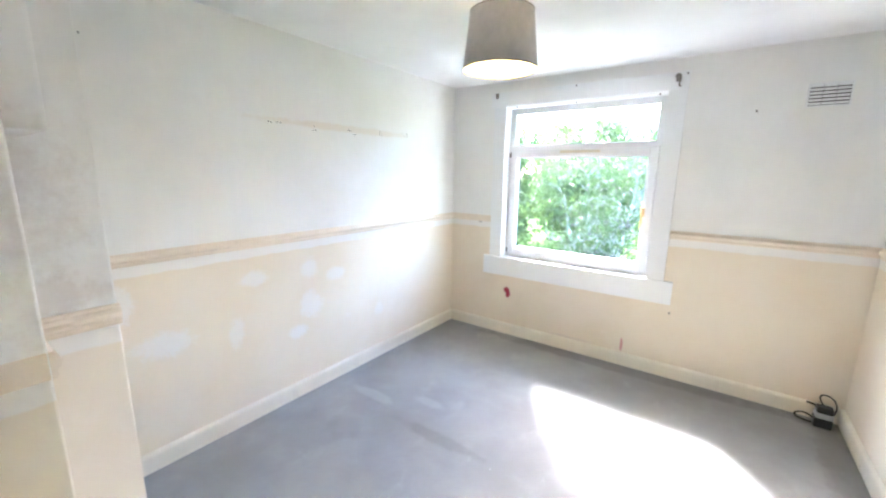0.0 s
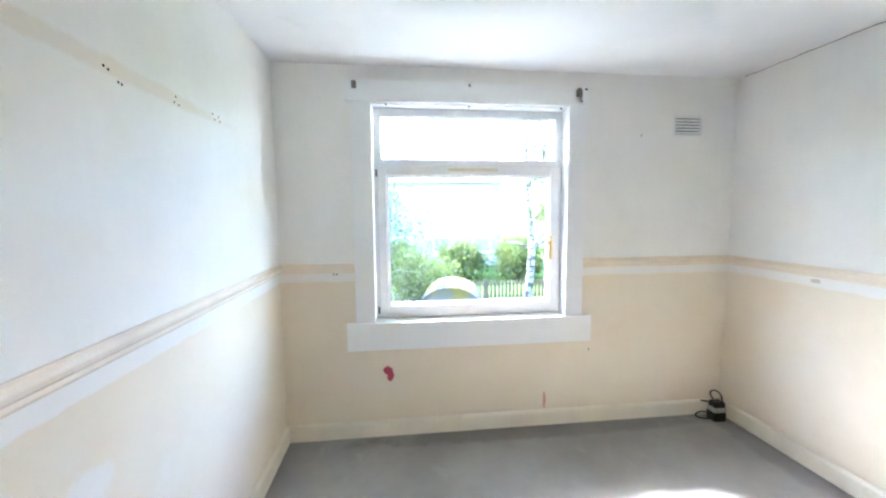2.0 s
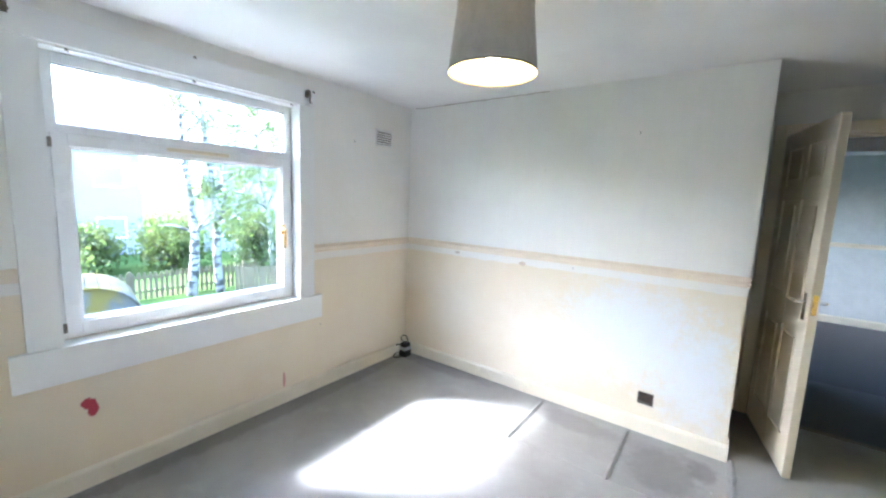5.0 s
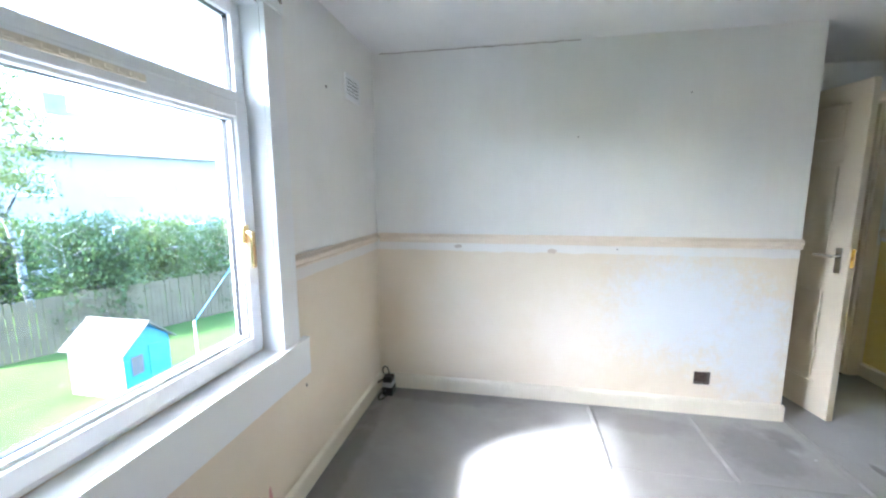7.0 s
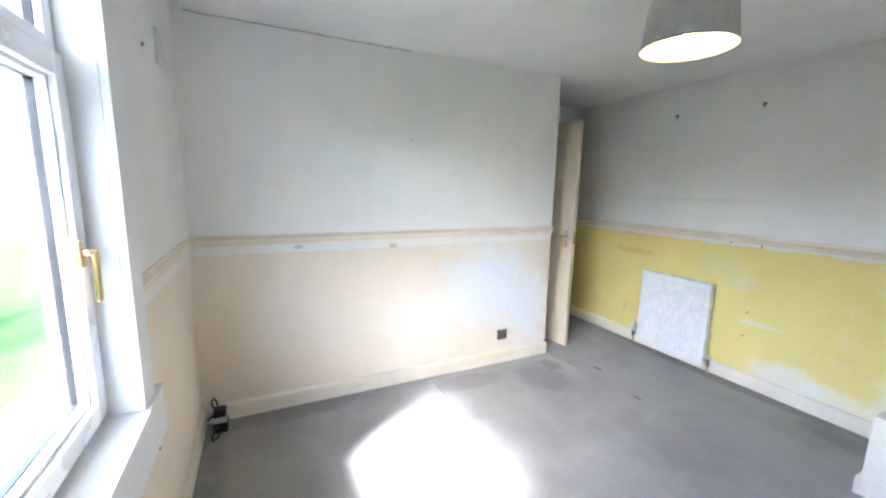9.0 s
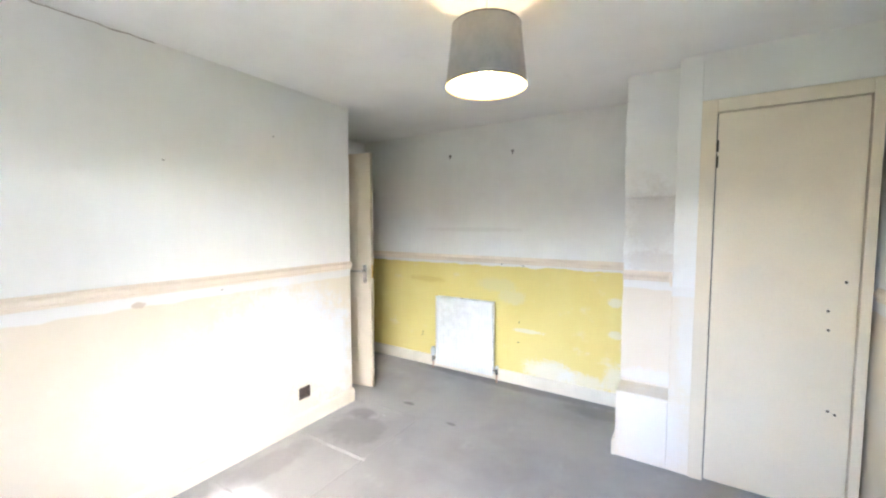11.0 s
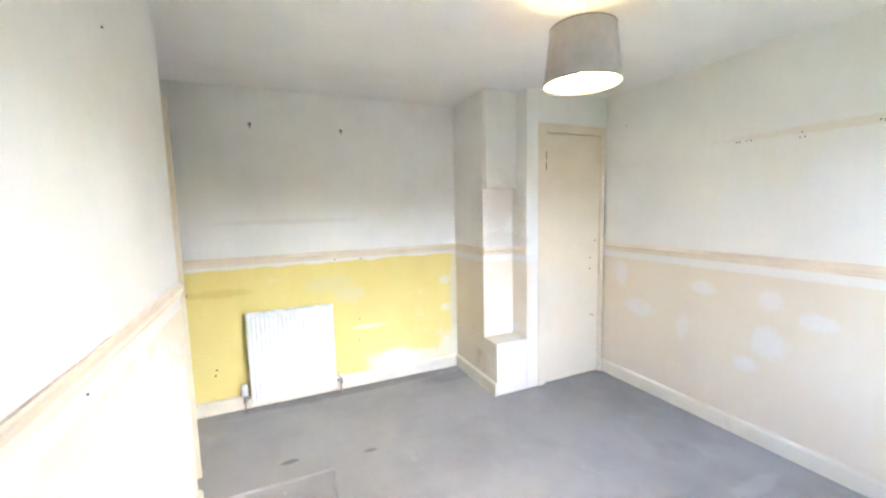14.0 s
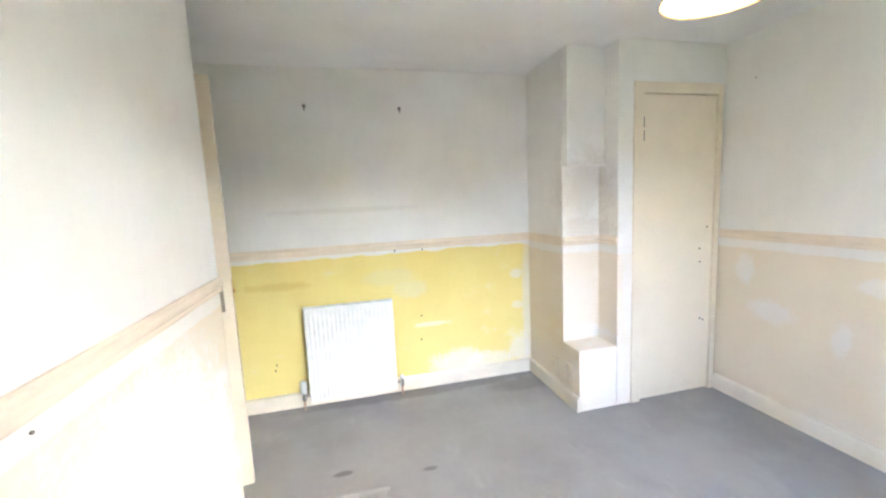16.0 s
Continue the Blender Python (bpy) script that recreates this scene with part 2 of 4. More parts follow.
# ---- mesh helpers ----
def mesh_ob(name, bm, mat, parent=None, smooth=False):
    bmesh.ops.recalc_face_normals(bm, faces=bm.faces)
    me = bpy.data.meshes.new(name)
    bm.to_mesh(me)
    bm.free()
    for m in (mat if isinstance(mat, (list, tuple)) else [mat]):
        me.materials.append(m)
    if smooth:
        for p in me.polygons:
            p.use_smooth = True
    ob = new(name, me)
    if parent:
        ob.parent = parent
    return ob


def add_box(bm, a, b, bevel=0.0):
    """A box between two corners, its edges rounded, into bm."""
    t = bmesh.new()
    bmesh.ops.create_cube(t, size=1.0)
    a, b = Vector(a), Vector(b)
    for v in t.verts:
        v.co = Vector((a[i] + (v.co[i] + 0.5) * (b[i] - a[i]) for i in range(3)))
    if bevel:
        bmesh.ops.bevel(t, geom=t.edges[:], offset=bevel, segments=2, affect="EDGES", profile=0.6)
    me = bpy.data.meshes.new("t")
    t.to_mesh(me)
    t.free()
    bm.from_mesh(me)
    bpy.data.meshes.remove(me)


def box(name, a, b, mat, bevel=0.003, parent=None):
    bm = bmesh.new()
    add_box(bm, a, b, bevel)
    return mesh_ob(name, bm, mat, parent)


def add_tube(bm, p, q, r0, r1=None, sides=12, cap=True):
    r1 = r0 if r1 is None else r1
    p, q = Vector(p), Vector(q)
    rot = (q - p).to_track_quat("Z", "Y").to_matrix()
    rings = [[bm.verts.new(c + rot @ Vector((r * math.cos(6.28318 * i / sides), r * math.sin(6.28318 * i / sides), 0))) for i in range(sides)] for c, r in ((p, r0), (q, r1))]
    for i in range(sides):
        j = (i + 1) % sides
        bm.faces.new((rings[0][i], rings[0][j], rings[1][j], rings[1][i]))
    if cap:
        bm.faces.new(rings[0][::-1]), bm.faces.new(rings[1])


def add_lathe(bm, centre, profile, sides=40):
    """Turns (radius, height) pairs about the upright through centre."""
    c = Vector(centre)
    rings = [[bm.verts.new(c + Vector((r * math.cos(6.28318 * i / sides), r * math.sin(6.28318 * i / sides), h))) for i in range(sides)] for r, h in profile]
    for a, b in zip(rings, rings[1:]):
        for i in range(sides):
            j = (i + 1) % sides
            bm.faces.new((a[i], a[j], b[j], b[i]))
    return rings


def cable(name, points, radius, mat, parent=None):
    cu = bpy.data.curves.new(name, "CURVE")
    cu.dimensions, cu.bevel_depth, cu.bevel_resolution, cu.resolution_u = "3D", radius, 3, 8
    sp = cu.splines.new("NURBS")
    sp.points.add(len(points) - 1)
    for s, p in zip(sp.points, points):
        s.co = (*p, 1)
    sp.use_endpoint_u, sp.order_u = True, 4
    dg = new(name + "_path", cu)
    bpy.context.view_layer.update()
    me = bpy.data.meshes.new_from_object(dg.evaluated_get(bpy.context.evaluated_depsgraph_get()))
    bpy.data.objects.remove(dg)
    me.materials.clear()
    me.materials.append(mat)
    ob = new(name, me)
    if parent:
        ob.parent = parent
    return ob


def slab(name, axis, lo, hi, u, v, mat, holes=()):
    """A wall, floor or ceiling between lo and hi on its axis, over the ranges u and v of the two others, with openings (u0, u1, v0, v1) through it."""
    us = sorted({*u, *(h[0] for h in holes), *(h[1] for h in holes)})
    vs = sorted({*v, *(h[2] for h in holes), *(h[3] for h in holes)})
    us, vs = [x for x in us if u[0] <= x <= u[1]], [x for x in vs if v[0] <= x <= v[1]]
    solid = {(i, j) for i in range(len(us) - 1) for j in range(len(vs) - 1)
             if not any(h[0] <= (us[i] + us[i + 1]) / 2 <= h[1] and h[2] <= (vs[j] + vs[j + 1]) / 2 <= h[3] for h in holes)}
    others = [i for i in range(3) if i != axis]
    bm = bmesh.new()

    def vert(d, x, y):
        p = [0, 0, 0]
        p[axis], p[others[0]], p[others[1]] = d, x, y
        return bm.verts.new(p)
    for i, j in solid:
        x0, x1, y0, y1 = us[i], us[i + 1], vs[j], vs[j + 1]
        for d in (lo, hi):
            bm.faces.new([vert(d, *q) for q in ((x0, y0), (x1, y0), (x1, y1), (x0, y1))])
        for n, a, b in (((i - 1, j), (x0, y0), (x0, y1)), ((i + 1, j), (x1, y0), (x1, y1)), ((i, j - 1), (x0, y0), (x1, y0)), ((i, j + 1), (x0, y1), (x1, y1))):
            if n not in solid:
                bm.faces.new([vert(lo, *a), vert(lo, *b), vert(hi, *b), vert(hi, *a)])
    bmesh.ops.remove_doubles(bm, verts=bm.verts, dist=1e-5)
    return tagged(mesh_ob(name, bm, mat), kind="structure")


def run(name, p, q, out, profile, mat, parent=None, cap=0.0):
    """A moulding along the line p to q: its profile of (depth, height) points, depth along out."""
    p, q, out = Vector((*p, 0)), Vector((*q, 0)), Vector((*out, 0))
    n = max(2, int((q - p).length / 0.12))
    bm = bmesh.new()
    rings = []
    for i in range(n + 1):
        c = p.lerp(q, i / n)
        w = (noise.noise(c * 3.1) * 0.0012, noise.noise(c * 2.3 + Vector((5, 0, 0))) * 0.0015)
        rings.append([bm.verts.new(c + out * (d + (w[0] if d > 0.002 else 0)) + Vector((0, 0, h + w[1] * (h > 0.01)))) for d, h in profile])
    for a, b in zip(rings, rings[1:]):
        for i in range(len(profile)):
            j = (i + 1) % len(profile)
            bm.faces.new((a[i], a[j], b[j], b[i]))
    bm.faces.new(rings[0]), bm.faces.new(rings[-1])
    return tagged(mesh_ob(name, bm, mat, parent), kind="" if parent else "structure")


# ---- structure ----
WIN, SHIFT = (0.53, 1.755, 0.735, 2.062), 0.024    # opening, and how far the window stands along the wall
SOCK = (-2.145, -2.052, 0.192, 0.275)
wall_n = slab("wall_north", 1, 0.0, 0.17, (-0.12, W + 0.1), (-0.12, H), M_NORTH, [(WIN[0] + SHIFT, WIN[1] + SHIFT, WIN[2], WIN[3])])
wall_w = slab("wall_west", 0, -0.12, 0.0, (-L - 0.1, 0.0), (-0.12, H), M_WEST)
wall_e = slab("wall_east", 0, W, W + 0.1, (END, 0.0), (-0.12, H), M_EAST, [SOCK])
wall_s = slab("wall_south", 1, -L - 0.1, -L, (0.0, XD), (-0.12, H), M_SOUTH)
slab("wall_recess", 1, END, END + 0.1, (W + 0.1, XD), (-0.12, H), M_CHASE)
DOOR = (-3.445, -2.668, -0.12, 2.005)
slab("wall_door", 0, XD, XD + 0.1, (-5.0, -1.5), (-0.12, H), M_CHASE, [DOOR])
slab("wall_hall", 0, 4.78, 4.88, (-5.0, -1.5), (-0.12, H), M_HALL, [(-3.76, -2.98, -0.12, 2.03)])
slab("wall_hall_end_1", 1, -5.1, -5.0, (XD, 7.7), (-0.12, H), M_HALL)
slab("wall_hall_end_2", 1, -1.5, -1.4, (XD, 7.7), (-0.12, H), M_HALL, [(5.4, 6.9, 0.8, 2.0)])
slab("wall_far_room", 0, 7.6, 7.7, (-5.0, -1.5), (-0.12, H), M_HALL)
slab("wall_far_room_side", 1, -4.84, -4.74, (4.88, 7.6), (-0.12, H), M_HALL)
slab("ceiling", 2, H, H + 0.15, (-0.12, 7.7), (-5.1, 0.17), M_CEIL)
# Unseen overhang, added to trim the sun and sky light through the window.
slab("sun_trim_slab", 2, H + 0.15, H + 0.22, (-0.6, 7.9), (-0.1, 1.11), M_CEIL)
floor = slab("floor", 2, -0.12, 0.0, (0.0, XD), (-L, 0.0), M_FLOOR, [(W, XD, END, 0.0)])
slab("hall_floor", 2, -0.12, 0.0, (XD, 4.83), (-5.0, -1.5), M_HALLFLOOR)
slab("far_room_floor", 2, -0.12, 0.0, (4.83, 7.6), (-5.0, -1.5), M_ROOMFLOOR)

# boxed chase with its open niche, pillar and the wall over the cupboard door
bm = bmesh.new()
add_box(bm, (XP, -L, 0), (XB, YB, 0.404), 0.006)
add_box(bm, (XP, -L, 0.404), (XB, -3.055, H), 0.005)
add_box(bm, (XP, -3.055, 1.560), (XB - 0.002, -2.995, H), 0.006)
add_box(bm, (0.682, -L, 0), (XP, YB, H), 0.005)
add_box(bm, (0, YB - 0.1, 2.040), (0.682, YB, H), 0.0)
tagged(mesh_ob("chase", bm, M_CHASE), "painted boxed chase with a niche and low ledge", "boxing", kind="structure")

# rails, skirtings and trims
RAIL = [(0, 1.052), (0.006, 1.052), (0.010, 1.060), (0.008, 1.070), (0.016, 1.078), (0.019, 1.090), (0.014, 1.100), (0.009, 1.104), (0.008, 1.113), (0, 1.113)]
FLAT = [(0, 1.052), (0.003, 1.054), (0.003, 1.111), (0, 1.113)]
SKIRT = [(0, 0), (0.018, 0), (0.018, 0.086), (0.013, 0.096), (0.004, 0.102), (0, 0.102)]
for nm, p, q, out, prof in (
        ("dado_rail_west", (0, YB), (0, 0), (1, 0), RAIL), ("dado_rail_north", (1.892, 0), (W, 0), (0, -1), RAIL), ("dado_band_north", (0.004, 0), (0.437, 0), (0, -1), FLAT),
        ("dado_rail_east", (W, END - 0.006), (W, -0.02), (-1, 0), RAIL), ("dado_rail_south", (XB, -L), (XD, -L), (0, 1), RAIL),
        ("dado_band_chase", (XB, -L + 0.02), (XB, -3.058), (1, 0), FLAT), ("dado_rail_niche", (XP, -3.055), (XB, -3.055), (0, 1), RAIL), ("dado_rail_pillar", (XP, -3.035), (XP, YB + 0.004), (1, 0), RAIL)):
    run(nm, p, q, out, prof, M_DADO)
for nm, p, q, out in (
        ("baseboard_west", (0, YB), (0, 0), (1, 0)), ("baseboard_north", (0.018, 0), (W - 0.018, 0), (0, -1)), ("baseboard_east", (W, END - 0.012), (W, 0), (-1, 0)),
        ("baseboard_south", (XB + 0.018, -L), (XD, -L), (0, 1)), ("baseboard_chase", (XB, -L), (XB, YB + 0.003), (1, 0)), ("baseboard_recess", (W + 0.1, END), (XD, END), (0, -1)),
        ("baseboard_far_room", (7.6, -4.74), (7.6, -1.5), (-1, 0)), ("baseboard_far_room_side", (4.88, -4.74), (7.6, -4.74), (0, 1))):
    run(nm, p, q, out, SKIRT, M_TRIM)

# ---- window ----
win = tagged(new("window_1"), "white upvc window in a painted timber surround", "window", kind="structure")
win.location.x = SHIFT
x0, x1, z0, z1 = WIN
for nm, a, b in (("architrave", (0.415, -0.02, z0), (x0 + 0.003, 0.0, 2.066)), ("architrave", (1.752, -0.02, z0), (1.866, 0.0, 2.066)),
                 ("head_board", (0.386, -0.026, 2.066), (1.870, 0.0, 2.183)), ("apron", (0.36, -0.03, 0.568), (1.926, 0.0, 0.729)),
                 ("sill", (0.36, -0.034, 0.729), (1.926, 0.0, 0.739)), ("sill", (x0, 0.0, 0.729), (x1, 0.08, 0.739)),
                 ("reveal", (x0, 0.0, z0 + 0.004), (x0 + 0.005, 0.075, z1)), ("reveal", (x1 - 0.005, 0.0, z0 + 0.004), (x1, 0.075, z1)), ("reveal", (x0 + 0.005, 0.0, z1 - 0.005), (x1 - 0.005, 0.075, z1))):
    box(nm, a, b, M_GLOSS, 0.002, win)


def frame_ring(bm, xa, xb, za, zb, w, ya, yb, bevel=0.004):
    add_box(bm, (xa, ya, za), (xa + w, yb, zb), bevel), add_box(bm, (xb - w, ya, za), (xb, yb, zb), bevel)
    add_box(bm, (xa + w, ya, za), (xb - w, yb, za + w), bevel), add_box(bm, (xa + w, ya, zb - w), (xb - w, yb, zb), bevel)


bm = bmesh.new()
frame_ring(bm, x0 + 0.006, x1 - 0.006, 0.741, z1 - 0.006, 0.048, 0.078, 0.145)
add_box(bm, (x0 + 0.05, 0.078, 1.698), (x1 - 0.05, 0.145, 1.745), 0.004)
mesh_ob("frame", bm, M_UPVC, win)
bm = bmesh.new()
frame_ring(bm, 0.557, 1.728, 0.764, 1.706, 0.058, 0.058, 0.13, 0.005)
frame_ring(bm, 0.613, 1.672, 0.820, 1.650, 0.014, 0.072, 0.12, 0.004)
mesh_ob("sash", bm, M_UPVC, win)
bm = bmesh.new()
frame_ring(bm, 0.626, 1.660, 0.833, 1.638, 0.004, 0.094, 0.111, 0.0)
frame_ring(bm, 0.583, 1.701, 1.744, 2.009, 0.004, 0.094, 0.111, 0.0)
mesh_ob("gasket", bm, M_BLACK, win)
for a, b in (((0.629, 0.100, 0.836), (1.657, 0.106, 1.635)), ((0.586, 0.100, 1.747), (1.698, 0.106, 2.006))):
    g = box("pane", a, b, M_GLASS, 0.0, win)
    g.visible_shadow = False
bm = bmesh.new()
add_box(bm, (1.00, 0.052, 1.672), (1.32, 0.064, 1.692), 0.003)
for i in range(9):
    add_box(bm, (1.02 + i * 0.032, 0.049, 1.677), (1.04 + i * 0.032, 0.053, 1.686), 0.001)
mesh_ob("trickle_vent", bm, plain("yellowed_plastic", (0.74, 0.66, 0.52), 0.4), win)
bm = bmesh.new()
add_box(bm, (1.650, 0.046, 1.192), (1.680, 0.060, 1.262), 0.006)
add_tube(bm, (1.665, 0.05, 1.232), (1.665, 0.026, 1.228), 0.011, 0.010)
add_box(bm, (1.656, 0.018, 1.10), (1.674, 0.034, 1.238), 0.007)
mesh_ob("handle", bm, M_BRASS, win, True)
for z in (1.66, 0.80):
    box("hinge", (0.546, 0.052, z - 0.022), (0.560, 0.066, z + 0.022), M_RUST, 0.002, win)


def bracket(x, z, drop=0.0):
    bm = bmesh.new()
    if drop:
        for p, q in (((-0.016, 0.004), (-0.008, 0.022)), ((-0.008, 0.022), (0.010, 0.020)), ((0.010, 0.020), (0.014, -0.010)), ((0.014, -0.010), (0.008, -drop)), ((0.008, -drop), (0.020, -drop - 0.012))):
            add_tube(bm, (x + p[0], -0.046, z + p[1]), (x + q[0], -0.046, z + q[1]), 0.006, sides=8)
    add_box(bm, (x - 0.014, -0.030, z - 0.022), (x + 0.014, -0.026, z + 0.022), 0.001)
    add_tube(bm, (x, -0.03, z), (x, -0.052, z + 0.004), 0.006)
    add_tube(bm, (x, -0.05, z + 0.004), (x + 0.012, -0.055, z - 0.016), 0.005)
    return tagged(mesh_ob("curtain_bracket", bm, M_RUST), "small dull metal curtain bracket on the head board", "bracket", "curtain brackets")


bracket(0.464, 2.158), bracket(1.828, 2.142, 0.045)
for x, z in ((0.645, 2.055), (1.145, 2.052), (1.725, 2.055), (1.145, 2.172), (1.878, 2.168)):
    bm = bmesh.new()
    add_tube(bm, (x, -0.026 if z > 2.07 else -0.004, z), (x, -0.036 if z > 2.07 else -0.012, z), 0.007, 0.004, 8)
    add_tube(bm, (x, -0.034 if z > 2.07 else -0.012, z), (x + 0.004, -0.04 if z > 2.07 else -0.022, z - 0.01), 0.003, 0.003, 6)
    tagged(mesh_ob("screw_hook", bm, M_RUST), "tiny rusty screw hook in the window surround", "hook", "screw hooks")

# wall vent by the window
vent = tagged(new("wall_vent"), "white louvred ventilation grille on the wall", "vent")
bm = bmesh.new()
frame_ring(bm, 2.493, 2.685, 1.900, 2.034, 0.010, -0.010, 0.0, 0.002)
mesh_ob("surround", bm, M_GLOSS, vent)
for i in range(6):
    z = 1.914 + i * 0.0195
    bm = bmesh.new()
    for j in range(3):
        xa = 2.504 + j * 0.0575
        add_box(bm, (xa, -0.009, z), (xa + 0.055, -0.001, z + 0.0122), 0.001)
    mesh_ob("slat", bm, M_GLOSS, vent)
# Dark backing on the wall face paints the shade between the slats.
box("back", (2.501, -0.002, 1.908), (2.677, 0.0, 2.026), M_CAVITY_SHADE, 0.0, vent)

# ---- pendant lamp ----
LX, LY = 1.375, -1.715
lamp = tagged(new("pendant_lamp"), "grey crushed velvet drum shade pendant, lit, hanging from ceiling", "lamp")
lamp.location.z = 0.025
bm = bmesh.new()
add_lathe(bm, (LX, LY, 0), [(0.148, 1.874), (0.1245, 2.084), (0.1225, 2.084), (0.1375, 1.950)], 56)
mesh_ob("shade", bm, M_SHADE, lamp, True)
bm = bmesh.new()
add_lathe(bm, (LX, LY, 0), [(0.1458, 1.876), (0.1222, 2.080)], 56)
mesh_ob("lining", bm, M_SHADEIN, lamp, True)
bm = bmesh.new()
add_lathe(bm, (LX, LY, 0), [(0.1495, 1.871), (0.1498, 1.876), (0.1478, 1.878), (0.1455, 1.874), (0.1495, 1.871)], 56)
mesh_ob("rim", bm, M_RUST, lamp, True)
bm = bmesh.new()
add_lathe(bm, (LX, LY, 0), [(0.1250, 2.082), (0.1258, 2.086), (0.1225, 2.087), (0.1250, 2.082)], 56)
mesh_ob("top_rim", bm, M_RUST, lamp, True)
bm = bmesh.new()
bmesh.ops.create_uvsphere(bm, u_segments=20, v_segments=12, radius=0.031, matrix=Matrix.Translation((LX, LY, 1.945)))
mesh_ob("bulb", bm, M_BULB, lamp, True)
bm = bmesh.new()
add_lathe(bm, (LX, LY, 0), [(0.0, 1.972), (0.016, 1.975), (0.019, 2.02), (0.014, 2.06), (0.004, 2.075), (0.0, 2.08)], 20)
for a in (0, 2.094, 4.189):
    add_tube(bm, (LX, LY, 2.04), (LX + 0.125 * math.cos(a), LY + 0.125 * math.sin(a), 2.07), 0.0025, sides=6)
mesh_ob("bulb_holder", bm, M_UPVC, lamp, True)
bm = bmesh.new()
add_tube(bm, (LX, LY, 2.07), (LX, LY, 2.25), 0.0035, sides=8)
add_lathe(bm, (LX, LY, 0), [(0.0, 2.235), (0.012, 2.236), (0.036, 2.255), (0.040, H), (0.0, H)], 24)
mesh_ob("cord", bm, M_UPVC, lamp, True)

# ---- room door, ajar into the room ----
door = tagged(new("door_1"), "cream six-panel internal door standing open", "door", kind="structure")
HX, HY, LW, LT = XD - 0.008, -2.672, 0.762, 0.040
bm = bmesh.new()
us = [0, 0.105, 0.345, 0.417, 0.657, LW]
vs = [0, 0.20, 0.80, 0.98, 1.55, 1.65, 1.87, 1.981]
add_box(bm, (0, 0.009, 0), (LW, LT - 0.009, 1.981), 0.0)
for i in (0, 2, 4):
    add_box(bm, (us[i], 0, 0), (us[i + 1], LT, 1.981), 0.003)
for j in (0, 2, 4, 6):
    for i in (1, 3):
        add_box(bm, (us[i] - 0.002, 0.0008, vs[j]), (us[i + 1] + 0.002, LT - 0.0008, vs[j + 1]), 0.003)
leaf = mesh_ob("leaf", bm, M_DOOR, door)
bm = bmesh.new()
for i in (1, 3):
    for j in (1, 3, 5):
        add_box(bm, (us[i] + 0.03, 0.003, vs[j] + 0.03), (us[i + 1] - 0.03, LT - 0.003, vs[j + 1] - 0.03), 0.006)
mesh_ob("panel", bm, M_DOOR, door)
bm = bmesh.new()
for s, y in ((-1, 0.0), (1, LT)):
    add_box(bm, (LW - 0.075, min(y, y + s * 0.006), 0.90), (LW - 0.037, max(y, y + s * 0.006), 1.05), 0.002)
    add_tube(bm, (LW - 0.056, y, 1.0), (LW - 0.056, y + s * 0.045, 1.0), 0.009)
    add_tube(bm, (LW - 0.050, y + s * 0.042, 1.0), (LW - 0.165, y + s * 0.046, 0.998), 0.009, 0.007)
mesh_ob("handle", bm, M_CHROME, door, False)
bm = bmesh.new()
add_box(bm, (LW - 0.001, 0.009, 0.94), (LW + 0.0015, 0.031, 1.05), 0.0005)
add_box(bm, (LW, 0.014, 0.985), (LW + 0.010, 0.026, 1.005), 0.003)
mesh_ob("latch", bm, M_BRASS, door)
door.matrix_world = pose(HX, HY, 0.006, 0, 0, 180 + 10.0)
casing = tagged(new("door_casing"), "cream painted door lining and architrave", "door frame", kind="structure")
for nm, a, b in (("lining", (XD - 0.004, DOOR[0], 0), (XD + 0.104, DOOR[0] + 0.022, 2.005)), ("lining", (XD - 0.004, DOOR[1] - 0.004, 0), (XD + 0.104, DOOR[1], 2.005)),
                 ("lining", (XD - 0.004, DOOR[0] + 0.022, 1.988), (XD + 0.104, DOOR[1] - 0.004, 2.005)),
                 ("stop", (XD + 0.04, DOOR[0] + 0.022, 0), (XD + 0.07, DOOR[0] + 0.034, 1.976)), ("stop", (XD + 0.04, DOOR[0] + 0.022, 1.976), (XD + 0.07, DOOR[1] - 0.004, 1.988)),
                 ("architrave", (XD - 0.016, DOOR[0] - 0.062, 0), (XD - 0.004, DOOR[0], 2.067)), ("architrave", (XD - 0.016, DOOR[1], 0), (XD - 0.004, DOOR[1] + 0.062, 2.067)),
                 ("architrave", (XD - 0.016, DOOR[0], 2.005), (XD - 0.004, DOOR[1], 2.067)), ("threshold", (XD - 0.01, DOOR[0] + 0.022, 0), (XD + 0.03, DOOR[1] - 0.004, 0.006))):
    box(nm, a, b, M_STEEL if nm == "threshold" else M_DOOR, 0.002, casing)
box("strike_plate", (XD + 0.01, DOOR[0] + 0.0215, 0.95), (XD + 0.032, DOOR[0] + 0.0235, 1.03), M_BRASS, 0.0, casing)
far = tagged(new("hall_door_casing"), "white painted door frame across the hall", "door frame", kind="structure")
for nm, a, b in (("jamb", (4.765, -3.76, 0), (4.895, -3.725, 2.03)), ("jamb", (4.765, -3.015, 0), (4.895, -2.98, 2.03)), ("head", (4.765, -3.725, 1.995), (4.895, -3.015, 2.03)),
                 ("architrave", (4.76, -3.83, 0), (4.779, -3.76, 2.10)), ("architrave", (4.76, -3.76, 2.03), (4.779, -2.98, 2.10)), ("architrave", (4.76, -2.98, 0), (4.779, -2.91, 2.10))):
    box(nm, a, b, M_GLOSS, 0.003, far)
run("dado_rail_far_room", (7.6, -4.74), (7.6, -1.5), (-1, 0), RAIL, M_DADO)

